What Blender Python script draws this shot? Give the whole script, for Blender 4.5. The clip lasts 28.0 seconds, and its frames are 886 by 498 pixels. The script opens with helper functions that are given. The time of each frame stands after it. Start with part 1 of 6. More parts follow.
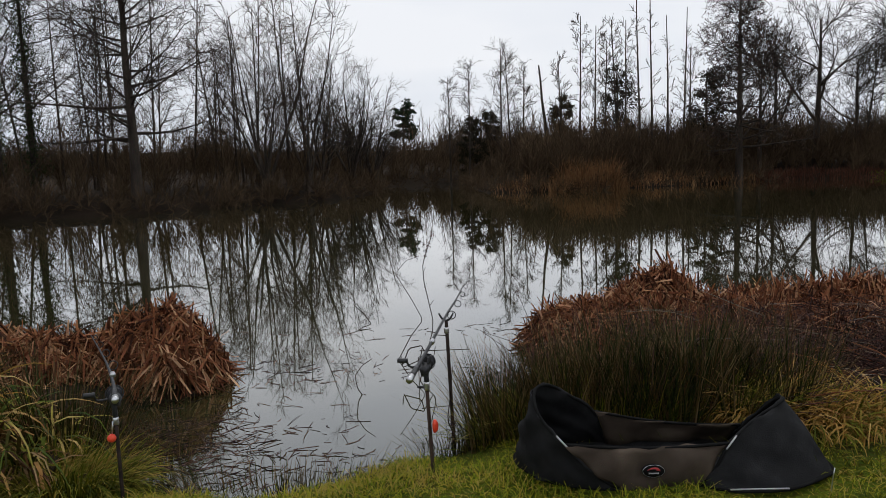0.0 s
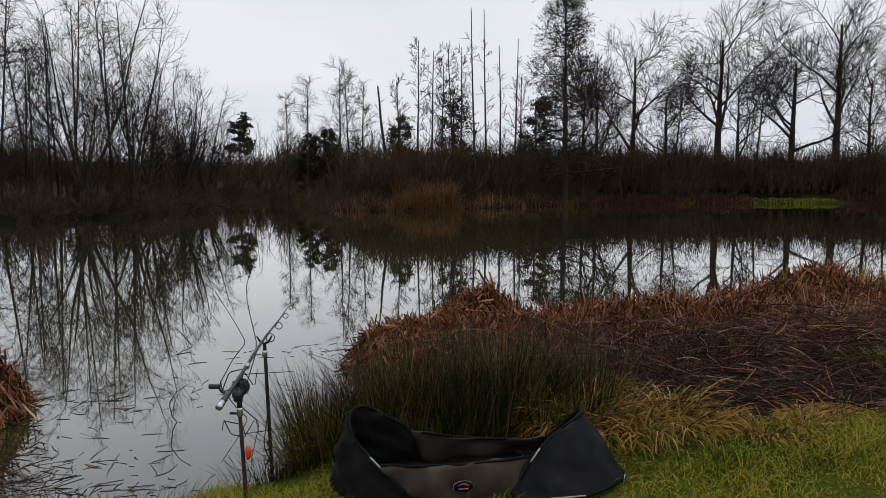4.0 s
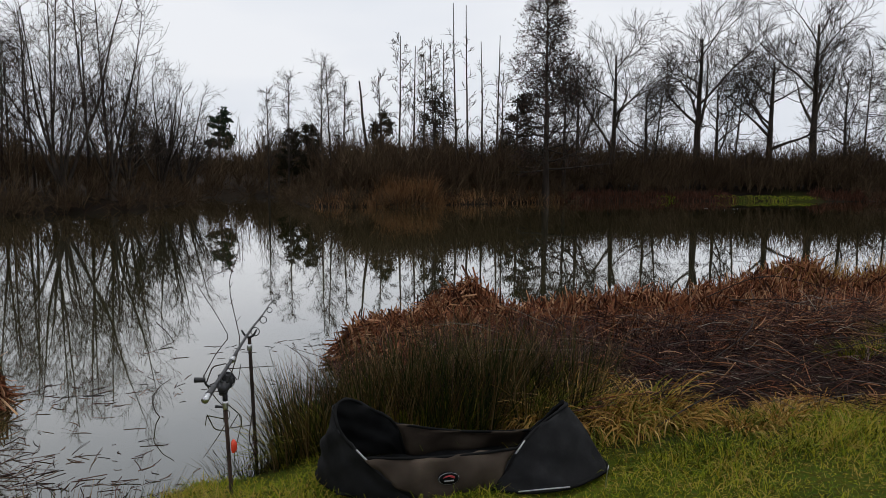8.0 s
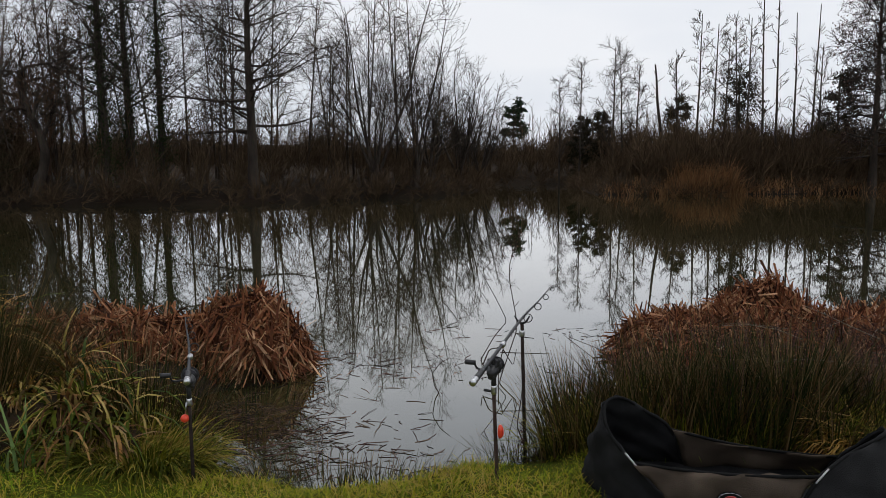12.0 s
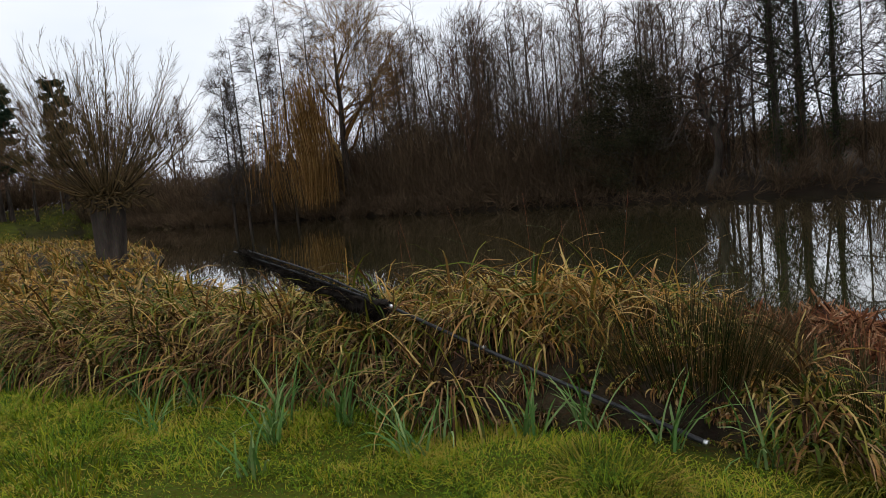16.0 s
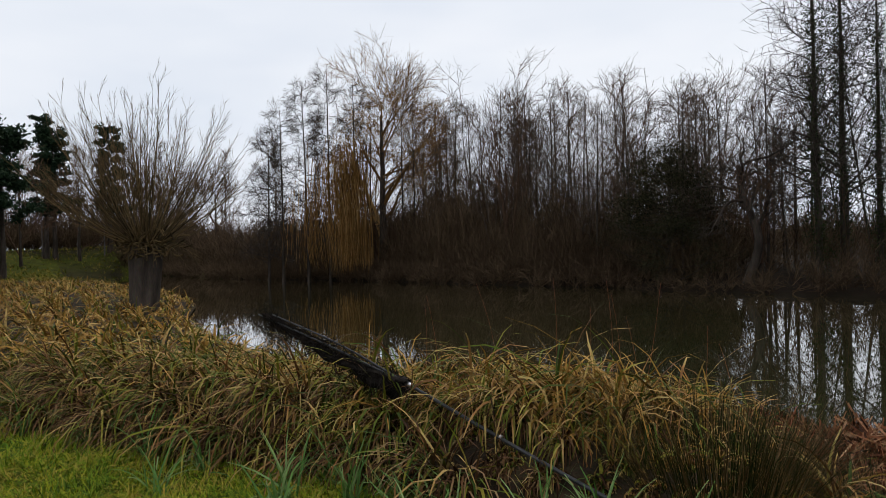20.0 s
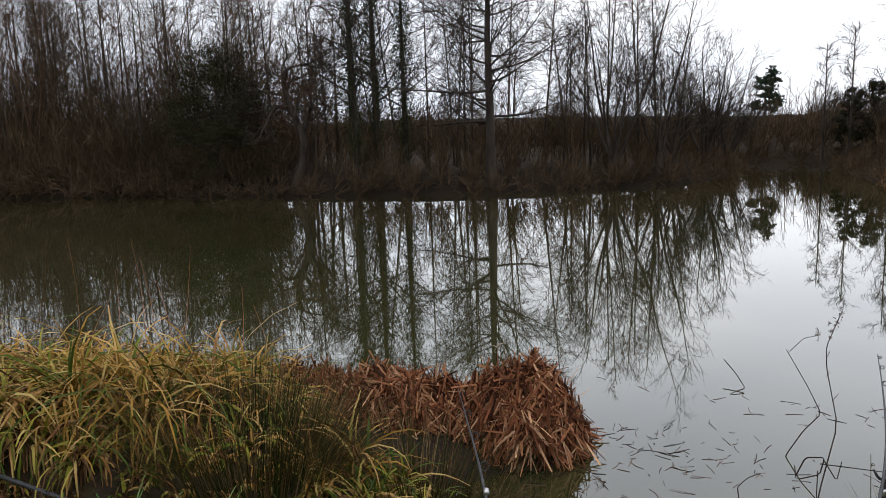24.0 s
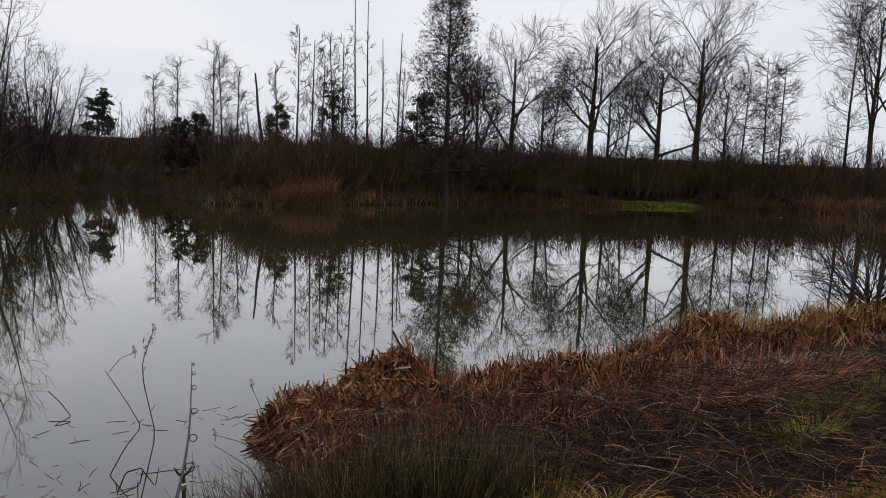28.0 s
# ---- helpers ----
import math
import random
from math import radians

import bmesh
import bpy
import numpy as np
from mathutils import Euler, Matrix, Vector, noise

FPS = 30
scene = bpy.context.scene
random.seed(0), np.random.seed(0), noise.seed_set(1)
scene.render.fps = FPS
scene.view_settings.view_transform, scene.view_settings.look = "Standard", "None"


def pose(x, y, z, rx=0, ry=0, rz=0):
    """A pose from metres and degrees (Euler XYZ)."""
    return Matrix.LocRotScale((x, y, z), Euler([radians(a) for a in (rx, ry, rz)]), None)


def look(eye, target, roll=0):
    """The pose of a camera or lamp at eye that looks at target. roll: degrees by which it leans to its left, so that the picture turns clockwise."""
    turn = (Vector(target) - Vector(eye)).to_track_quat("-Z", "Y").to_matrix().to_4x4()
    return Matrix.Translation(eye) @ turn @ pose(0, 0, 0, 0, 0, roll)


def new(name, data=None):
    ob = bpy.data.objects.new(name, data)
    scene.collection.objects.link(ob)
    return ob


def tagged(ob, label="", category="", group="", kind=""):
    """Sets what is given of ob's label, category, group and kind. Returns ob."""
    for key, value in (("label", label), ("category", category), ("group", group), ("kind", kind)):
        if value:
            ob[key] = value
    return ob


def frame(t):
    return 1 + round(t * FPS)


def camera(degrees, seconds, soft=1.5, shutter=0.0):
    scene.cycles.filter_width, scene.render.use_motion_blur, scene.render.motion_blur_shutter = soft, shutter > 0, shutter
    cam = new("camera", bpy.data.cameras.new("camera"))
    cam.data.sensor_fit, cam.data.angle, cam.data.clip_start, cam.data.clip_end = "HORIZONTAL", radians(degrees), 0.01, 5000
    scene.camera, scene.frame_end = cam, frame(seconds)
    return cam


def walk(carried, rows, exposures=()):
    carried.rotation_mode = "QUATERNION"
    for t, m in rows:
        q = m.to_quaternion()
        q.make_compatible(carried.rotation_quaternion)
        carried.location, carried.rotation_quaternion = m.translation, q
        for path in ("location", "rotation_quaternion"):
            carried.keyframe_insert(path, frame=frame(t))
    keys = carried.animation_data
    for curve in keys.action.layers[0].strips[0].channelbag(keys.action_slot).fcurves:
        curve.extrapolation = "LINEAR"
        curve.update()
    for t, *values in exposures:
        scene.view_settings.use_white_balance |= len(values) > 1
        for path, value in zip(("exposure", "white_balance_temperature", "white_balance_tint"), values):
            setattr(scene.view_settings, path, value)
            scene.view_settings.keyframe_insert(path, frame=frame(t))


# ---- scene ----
cam = camera(61.6, 28.0, 0.85)
PATH = [
    (0.0, -0.001, -0.001, 1.440, 82.54, 1.86, 0.00),
    (0.5, 0.001, 0.007, 1.435, 82.62, 1.78, 0.01),
    (1.0, -0.019, 0.017, 1.450, 83.26, 1.76, 0.92),
    (1.5, -0.033, 0.018, 1.460, 83.66, 1.64, 2.03),
    (2.0, -0.016, 0.008, 1.459, 83.57, 1.63, 1.79),
    (2.5, 0.002, 0.001, 1.459, 83.48, 1.23, -1.59),
    (3.0, 0.040, -0.045, 1.465, 83.51, 0.76, -6.74),
    (3.5, 0.095, -0.035, 1.460, 83.73, 0.28, -11.41),
    (5.5, 0.076, -0.052, 1.466, 83.69, -0.24, -12.88),
    (6.0, 0.077, -0.054, 1.462, 83.68, -0.15, -13.72),
    (6.5, 0.071, -0.056, 1.454, 83.56, -0.01, -13.68),
    (7.0, 0.076, -0.053, 1.449, 83.43, -0.13, -13.51),
    (7.5, 0.069, -0.047, 1.449, 83.40, -0.30, -13.61),
    (8.0, 0.068, -0.048, 1.452, 83.45, -0.31, -13.55),
    (8.5, 0.065, -0.046, 1.456, 83.49, -0.32, -13.61),
    (9.0, 0.073, -0.046, 1.459, 83.42, -0.41, -13.64),
    (9.5, 0.078, -0.048, 1.461, 83.49, -0.39, -13.66),
    (10.0, 0.072, -0.046, 1.459, 83.38, -0.41, -13.85),
    (10.5, 0.081, -0.040, 1.455, 83.32, -0.66, -13.94),
    (11.0, 0.078, 0.003, 1.446, 83.23, -2.20, -10.67),
    (11.5, 0.094, 0.087, 1.424, 83.44, -1.80, -0.35),
    (12.0, 0.133, 0.093, 1.428, 82.58, 0.36, 8.52),
    (12.5, 0.076, 0.136, 1.426, 82.66, 0.27, 15.27),
    (13.0, -0.002, 0.151, 1.435, 82.46, -0.16, 23.37),
    (13.5, -0.051, 0.144, 1.432, 82.48, 1.86, 30.21),
    (15.5, -0.208, 0.032, 1.482, 83.74, 5.47, 51.04),
    (16.0, -0.238, 0.013, 1.492, 84.40, 5.77, 56.02),
    (16.5, -0.259, 0.001, 1.515, 86.08, 5.39, 60.32),
    (17.0, -0.302, -0.028, 1.545, 87.93, 5.80, 65.10),
    (17.5, -0.358, -0.024, 1.641, 89.37, 3.50, 67.13),
    (18.0, -0.398, 0.022, 1.627, 89.80, 2.40, 67.59),
    (18.5, -0.349, 0.041, 1.572, 89.83, 2.00, 66.16),
    (19.0, -0.315, 0.037, 1.563, 89.91, 2.30, 62.92),
    (19.5, -0.288, 0.061, 1.540, 89.57, 3.00, 62.72),
    (20.0, -0.260, 0.075, 1.556, 89.86, 1.40, 58.76),
    (20.5, -0.298, 0.226, 1.533, 90.20, 0.80, 54.20),
    (21.0, -0.298, 0.540, 1.483, 88.56, 4.50, 53.31),
    (21.5, -0.181, 0.637, 1.564, 87.10, 1.10, 50.49),
    (23.5, -0.389, 0.611, 1.769, 83.37, 1.96, 29.81),
    (24.0, -0.336, 0.483, 1.997, 80.59, 1.89, 25.64),
    (24.5, -0.239, 0.422, 2.022, 79.81, -0.29, 16.74),
    (25.0, -0.185, 0.424, 2.027, 80.28, -0.58, 7.21),
    (25.5, -0.145, 0.429, 2.028, 80.83, -1.99, -1.74),
    (26.0, -0.102, 0.400, 2.038, 81.60, -3.04, -10.76),
    (26.5, -0.046, 0.353, 2.056, 82.06, -2.64, -20.45),
    (27.0, -0.026, 0.318, 2.071, 82.30, -2.43, -24.37),
    (27.5, -0.081, 0.343, 2.057, 82.35, -2.61, -24.86),
    (28.0, -0.159, 0.395, 2.026, 82.44, -2.35, -21.88),
]
walk(cam, [(t, pose(*p)) for t, *p in PATH], exposures=[(0, 0.1), (3, 0.05), (6, -0.02), (8, 0.06), (9, 0.06), (10, -0.02), (11, -0.04), (12, 0.08), (13, 0.42), (15.5, 0.34), (16, 0.38), (17, 0.2), (18, -0.06), (19, -0.12), (20, 0.2), (21, 0.0), (21.5, 0.14), (24, 0.64), (25, 0.5), (26, 0.1), (28, 0.05)])

# ---------------------------------------------------------------- world and sun
world = bpy.data.worlds.new("overcast_sky")
scene.world = world
world.use_nodes = True
wn, wl = world.node_tree.nodes, world.node_tree.links
wn.clear()
w_out = wn.new("ShaderNodeOutputWorld")
w_bg = wn.new("ShaderNodeBackground")
w_sky = wn.new("ShaderNodeTexSky")
w_sky.sky_type = "NISHITA"
w_sky.sun_disc = False
w_sky.sun_elevation = radians(66)
w_sky.sun_rotation = radians(20)
w_sky.air_density = 1.0
w_sky.dust_density = 4.0
w_scale = wn.new("ShaderNodeMix")
w_scale.data_type = "RGBA"
w_scale.blend_type = "MULTIPLY"
w_scale.inputs[0].default_value = 1.0
w_scale.inputs[7].default_value = (0.10, 0.10, 0.10, 1)
w_co = wn.new("ShaderNodeTexCoord")
w_map = wn.new("ShaderNodeMapping")
w_map.inputs["Scale"].default_value = (1.0, 1.0, 3.5)
w_noise = wn.new("ShaderNodeTexNoise")
w_noise.inputs["Scale"].default_value = 1.6
w_noise.inputs["Detail"].default_value = 4.0
w_noise.inputs["Roughness"].default_value = 0.5
w_ramp = wn.new("ShaderNodeValToRGB")
w_ramp.color_ramp.elements[0].position = 0.3
w_ramp.color_ramp.elements[0].color = (0.69, 0.75, 0.85, 1)
w_ramp.color_ramp.elements[1].position = 0.68
w_ramp.color_ramp.elements[1].color = (0.91, 0.93, 0.975, 1)
w_mix = wn.new("ShaderNodeMix")
w_mix.data_type = "RGBA"
w_mix.inputs[0].default_value = 0.95
wl.new(w_sky.outputs[0], w_scale.inputs[6])
wl.new(w_co.outputs["Generated"], w_map.inputs[0])
wl.new(w_map.outputs[0], w_noise.inputs["Vector"])
wl.new(w_noise.outputs[0], w_ramp.inputs[0])
wl.new(w_scale.outputs[2], w_mix.inputs[6])
wl.new(w_ramp.outputs[0], w_mix.inputs[7])
wl.new(w_mix.outputs[2], w_bg.inputs[0])
w_bg.inputs[1].default_value = 0.92
wl.new(w_bg.outputs[0], w_out.inputs[0])

sun_data = bpy.data.lights.new("sun", "SUN")
sun_data.energy = 0.6
sun_data.angle = radians(25)
sun_data.color = (1.0, 0.96, 0.9)
sun_ob = new("sun", sun_data)
sun_ob.matrix_world = look((8, 22, 52), (0, 0, 0))

# ---------------------------------------------------------------- materials


def mat_base(name, rough=0.8, spec=0.3):
    m = bpy.data.materials.new(name)
    m.use_nodes = True
    p = m.node_tree.nodes["Principled BSDF"]
    p.inputs["Roughness"].default_value = rough
    p.inputs["Specular IOR Level"].default_value = spec
    return m, m.node_tree.nodes, m.node_tree.links, p


def ramp_node(n, colours):
    r = n.new("ShaderNodeValToRGB")
    e = r.color_ramp.elements
    while len(e) < len(colours):
        e.new(0.5)
    for i, c in enumerate(colours):
        e[i].position = i / max(1, len(colours) - 1)
        e[i].color = (*c, 1)
    return r


def mix_node(n, kind="MIX", fac=0.5):
    x = n.new("ShaderNodeMix")
    x.data_type = "RGBA"
    x.blend_type = kind
    x.inputs[0].default_value = fac
    return x


def mat_noise(name, colours, scale=6.0, fine=60.0, rough=0.85, bump=0.3, spec=0.25, metal=0.0, stretch=(1, 1, 1), fine_amount=0.35):
    """Two scales of noise over a colour ramp, with a fine relief."""
    m, n, l, p = mat_base(name, rough, spec)
    p.inputs["Metallic"].default_value = metal
    co = n.new("ShaderNodeTexCoord")
    mp = n.new("ShaderNodeMapping")
    mp.inputs["Scale"].default_value = stretch
    a = n.new("ShaderNodeTexNoise")
    a.inputs["Scale"].default_value = scale
    a.inputs["Detail"].default_value = 5
    b = n.new("ShaderNodeTexNoise")
    b.inputs["Scale"].default_value = fine
    b.inputs["Detail"].default_value = 3
    r = ramp_node(n, colours)
    r.color_ramp.elements[0].position = 0.28
    r.color_ramp.elements[-1].position = 0.72
    v = mix_node(n, "OVERLAY", fine_amount)
    bp = n.new("ShaderNodeBump")
    bp.inputs["Strength"].default_value = bump
    bp.inputs["Distance"].default_value = 0.02
    l.new(co.outputs["Object"], mp.inputs[0])
    l.new(mp.outputs[0], a.inputs["Vector"])
    l.new(mp.outputs[0], b.inputs["Vector"])
    l.new(a.outputs[0], r.inputs[0])
    l.new(r.outputs[0], v.inputs[6])
    l.new(b.outputs[1], v.inputs[7])
    l.new(v.outputs[2], p.inputs["Base Color"])
    l.new(b.outputs[0], bp.inputs["Height"])
    l.new(bp.outputs[0], p.inputs["Normal"])
    return m


def mat_blade(name, colours, rough=0.6, spec=0.25, patch=0.6, patch_scale=1.2, through_light=0.25):
    """Leaves and stems: each one takes its own tone, patches shift together."""
    m, n, l, p = mat_base(name, rough + 0.15, spec * 0.25)
    geo = n.new("ShaderNodeNewGeometry")
    co = n.new("ShaderNodeTexCoord")
    a = n.new("ShaderNodeTexNoise")
    a.inputs["Scale"].default_value = patch_scale
    a.inputs["Detail"].default_value = 3
    s = n.new("ShaderNodeMath")
    s.operation = "MULTIPLY_ADD"
    s.inputs[1].default_value = patch * 2
    s.inputs[2].default_value = -patch
    t = n.new("ShaderNodeMath")
    t.operation = "ADD"
    t.use_clamp = True
    r = ramp_node(n, colours)
    f = n.new("ShaderNodeTexNoise")
    f.inputs["Scale"].default_value = 45
    v = mix_node(n, "OVERLAY", 0.25)
    l.new(co.outputs["Object"], a.inputs["Vector"])
    l.new(co.outputs["Object"], f.inputs["Vector"])
    l.new(a.outputs[0], s.inputs[0])
    l.new(s.outputs[0], t.inputs[0])
    l.new(geo.outputs["Random Per Island"], t.inputs[1])
    l.new(t.outputs[0], r.inputs[0])
    l.new(r.outputs[0], v.inputs[6])
    l.new(f.outputs[1], v.inputs[7])
    l.new(v.outputs[2], p.inputs["Base Color"])
    if through_light:
        tr = n.new("ShaderNodeBsdfTranslucent")
        ms = n.new("ShaderNodeMixShader")
        ms.inputs[0].default_value = through_light
        l.new(v.outputs[2], tr.inputs[0])
        l.new(p.outputs[0], ms.inputs[1])
        l.new(tr.outputs[0], ms.inputs[2])
        l.new(ms.outputs[0], n["Material Output"].inputs[0])
    return m


M_GRASS = mat_blade("lawn_grass", [(0.040, 0.080, 0.007), (0.100, 0.172, 0.011), (0.175, 0.240, 0.013), (0.28, 0.275, 0.016), (0.34, 0.26, 0.05)], 0.5, 0.3, 0.8, 2.6, 0.15)
M_MOSSY = mat_blade("mossy_lawn", [(0.036, 0.058, 0.005), (0.095, 0.130, 0.008), (0.18, 0.20, 0.011), (0.28, 0.25, 0.016), (0.33, 0.24, 0.055)], 0.5, 0.3, 0.9, 2.2, 0.15)
M_TUFT = mat_blade("rough_grass", [(0.034, 0.042, 0.004), (0.085, 0.098, 0.007), (0.16, 0.145, 0.014), (0.30, 0.20, 0.05)], 0.55, 0.3, 0.55, 2.6, 0.12)
M_ORANGE = mat_blade("withered_grass", [(0.13, 0.075, 0.014), (0.24, 0.13, 0.025), (0.36, 0.20, 0.05), (0.46, 0.31, 0.12)], 0.6, 0.25, 0.55, 2.0, 0.15)
M_SEDGE = mat_blade("sedge_leaf", [(0.028, 0.050, 0.006), (0.085, 0.105, 0.010), (0.20, 0.18, 0.024), (0.40, 0.28, 0.10), (0.25, 0.125, 0.040), (0.065, 0.028, 0.012), (0.045, 0.068, 0.009)], 0.5, 0.35, 0.55, 1.7, 0.12)
# brown of dead leaves, toned darker to carry the shade in the gaps
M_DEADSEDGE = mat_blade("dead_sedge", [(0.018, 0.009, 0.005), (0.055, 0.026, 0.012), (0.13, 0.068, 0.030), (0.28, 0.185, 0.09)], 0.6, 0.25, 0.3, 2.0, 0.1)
M_IRIS = mat_blade("iris_leaf", [(0.045, 0.105, 0.02), (0.09, 0.175, 0.04), (0.20, 0.27, 0.10)], 0.4, 0.4, 0.2, 3.0, 0.15)
M_RUSH = mat_blade("rush_stem", [(0.006, 0.010, 0.002), (0.015, 0.023, 0.004), (0.032, 0.035, 0.008), (0.055, 0.038, 0.013), (0.085, 0.048, 0.018), (0.20, 0.135, 0.065)], 0.5, 0.3, 0.4, 2.5, 0.05)
M_REED = mat_blade("dead_reed_leaf", [(0.032, 0.013, 0.008), (0.10, 0.037, 0.018), (0.20, 0.074, 0.034), (0.28, 0.12, 0.056), (0.47, 0.28, 0.16)], 0.6, 0.25, 0.3, 3.0, 0.1)
# mound filler, near black: shade deep between the leaves put into colour
M_CORE = mat_noise("mound_filler", [(0.012, 0.006, 0.004), (0.03, 0.015, 0.009), (0.06, 0.032, 0.019)], 14, 70, 0.9, 0.9, 0.08)
M_BROWN = mat_blade("bramble_stem", [(0.012, 0.008, 0.008), (0.032, 0.018, 0.017), (0.075, 0.040, 0.034), (0.14, 0.085, 0.06)], 0.7, 0.2, 0.3, 3.0, 0.0)
M_PALESTEM = mat_blade("pale_stem", [(0.09, 0.07, 0.06), (0.17, 0.14, 0.115), (0.27, 0.23, 0.18)], 0.7, 0.2, 0.3, 3.0, 0.0)
M_TWIG = mat_blade("brush_twig", [(0.040, 0.026, 0.017), (0.075, 0.050, 0.030), (0.125, 0.086, 0.050)], 0.8, 0.12, 0.4, 0.3, 0.0)
M_FARREED = mat_blade("far_reed", [(0.13, 0.060, 0.028), (0.22, 0.115, 0.052), (0.34, 0.20, 0.095)], 0.7, 0.2, 0.3, 0.6, 0.1)
M_REDREED = mat_blade("red_reed", [(0.04, 0.018, 0.012), (0.08, 0.034, 0.022), (0.135, 0.062, 0.038)], 0.7, 0.2, 0.3, 0.6, 0.1)
M_BARK = mat_noise("bark", [(0.020, 0.015, 0.012), (0.042, 0.033, 0.026), (0.08, 0.064, 0.05)], 5, 40, 0.9, 0.6, 0.12, stretch=(1, 1, 0.25))
M_BARKPALE = mat_noise("pale_bark", [(0.06, 0.052, 0.046), (0.11, 0.098, 0.088), (0.17, 0.155, 0.14)], 5, 40, 0.9, 0.6, 0.15, stretch=(1, 1, 0.25))
M_BRANCH = mat_noise("branch_bark", [(0.045, 0.034, 0.026), (0.080, 0.061, 0.046), (0.12, 0.092, 0.066)], 2, 25, 0.9, 0.2, 0.12)
M_REDBRANCH = mat_noise("reddish_branch", [(0.045, 0.025, 0.016), (0.078, 0.045, 0.028), (0.12, 0.072, 0.042)], 2, 25, 0.9, 0.2, 0.12)
M_GOLD = mat_blade("golden_twig", [(0.08, 0.042, 0.014), (0.145, 0.075, 0.022), (0.21, 0.115, 0.034), (0.28, 0.17, 0.065)], 0.7, 0.15, 0.4, 0.8, 0.0)
M_POLLARD = mat_blade("pollard_shoot", [(0.035, 0.026, 0.014), (0.07, 0.05, 0.025), (0.115, 0.078, 0.035), (0.15, 0.105, 0.05)], 0.7, 0.15, 0.3, 0.8, 0.0)
M_IVY = mat_blade("ivy_leaf", [(0.010, 0.018, 0.006), (0.022, 0.034, 0.01), (0.04, 0.05, 0.014)], 0.45, 0.4, 0.2, 1.0, 0.1)
M_NEEDLE = mat_blade("pine_needle", [(0.008, 0.018, 0.010), (0.016, 0.032, 0.016), (0.03, 0.05, 0.022)], 0.6, 0.3, 0.3, 0.6, 0.05)
M_RUSSET = mat_blade("russet_leaf", [(0.10, 0.03, 0.012), (0.19, 0.06, 0.02), (0.26, 0.10, 0.03)], 0.7, 0.2, 0.3, 0.8)
M_YEW = mat_blade("yew_needle", [(0.012, 0.013, 0.007), (0.026, 0.025, 0.012), (0.050, 0.046, 0.022)], 0.7, 0.15, 0.3, 0.8, 0.05)
M_DARKLEAF = mat_blade("dark_evergreen", [(0.014, 0.014, 0.008), (0.026, 0.024, 0.012), (0.042, 0.034, 0.018)], 0.7, 0.15, 0.3, 0.8, 0.05)
M_RIDGEFILL = mat_noise("dark_ridge_fill", [(0.014, 0.010, 0.007), (0.032, 0.023, 0.014), (0.06, 0.045, 0.024)], 3, 45, 0.9, 0.8, 0.06)


def ground_material():
    m, n, l, p = mat_base("earth_and_turf", 0.95, 0.05)
    co = n.new("ShaderNodeTexCoord")
    at = n.new("ShaderNodeAttribute")
    at.attribute_name = "turf"
    a = n.new("ShaderNodeTexNoise")
    a.inputs["Scale"].default_value = 1.1
    a.inputs["Detail"].default_value = 6
    b = n.new("ShaderNodeTexNoise")
    b.inputs["Scale"].default_value = 38
    b.inputs["Detail"].default_value = 4
    r = ramp_node(n, [(0.018, 0.020, 0.004), (0.042, 0.050, 0.006), (0.070, 0.082, 0.007), (0.095, 0.088, 0.012)])
    r.color_ramp.elements[0].position = 0.3
    r.color_ramp.elements[3].position = 0.75
    e = ramp_node(n, [(0.012, 0.009, 0.007), (0.024, 0.017, 0.012), (0.045, 0.031, 0.02)])
    x = mix_node(n)
    v = mix_node(n, "OVERLAY", 0.6)
    bp = n.new("ShaderNodeBump")
    bp.inputs["Strength"].default_value = 0.9
    bp.inputs["Distance"].default_value = 0.03
    l.new(co.outputs["Object"], a.inputs["Vector"])
    l.new(co.outputs["Object"], b.inputs["Vector"])
    l.new(a.outputs[0], r.inputs[0])
    l.new(a.outputs[0], e.inputs[0])
    l.new(at.outputs["Fac"], x.inputs[0])
    l.new(e.outputs[0], x.inputs[6])
    l.new(r.outputs[0], x.inputs[7])
    l.new(x.outputs[2], v.inputs[6])
    l.new(b.outputs[1], v.inputs[7])
    l.new(v.outputs[2], p.inputs["Base Color"])
    l.new(b.outputs[0], bp.inputs["Height"])
    l.new(bp.outputs[0], p.inputs["Normal"])
    return m


def water_material():
    m, n, l, p = mat_base("pond_water", 0.02, 0.5)
    p.inputs["IOR"].default_value = 1.5
    p.inputs["Coat Weight"].default_value = 1.0
    p.inputs["Coat IOR"].default_value = 1.6
    p.inputs["Coat Roughness"].default_value = 0.02
    co = n.new("ShaderNodeTexCoord")
    a = n.new("ShaderNodeTexNoise")
    a.inputs["Scale"].default_value = 0.12
    a.inputs["Detail"].default_value = 3
    r = ramp_node(n, [(0.026, 0.026, 0.008), (0.038, 0.036, 0.015)])
    b = n.new("ShaderNodeTexNoise")
    b.inputs["Scale"].default_value = 1.6
    b.inputs["Detail"].default_value = 2
    bp = n.new("ShaderNodeBump")
    bp.inputs["Strength"].default_value = 0.02
    bp.inputs["Distance"].default_value = 0.05
    l.new(co.outputs["Object"], a.inputs["Vector"])
    l.new(co.outputs["Object"], b.inputs["Vector"])
    l.new(a.outputs[0], r.inputs[0])
    l.new(r.outputs[0], p.inputs["Base Color"])
    l.new(b.outputs[0], bp.inputs["Height"])
    l.new(bp.outputs[0], p.inputs["Normal"])
    return m


M_GROUND = ground_material()
M_WATER = water_material()

# ---------------------------------------------------------------- mesh helpers


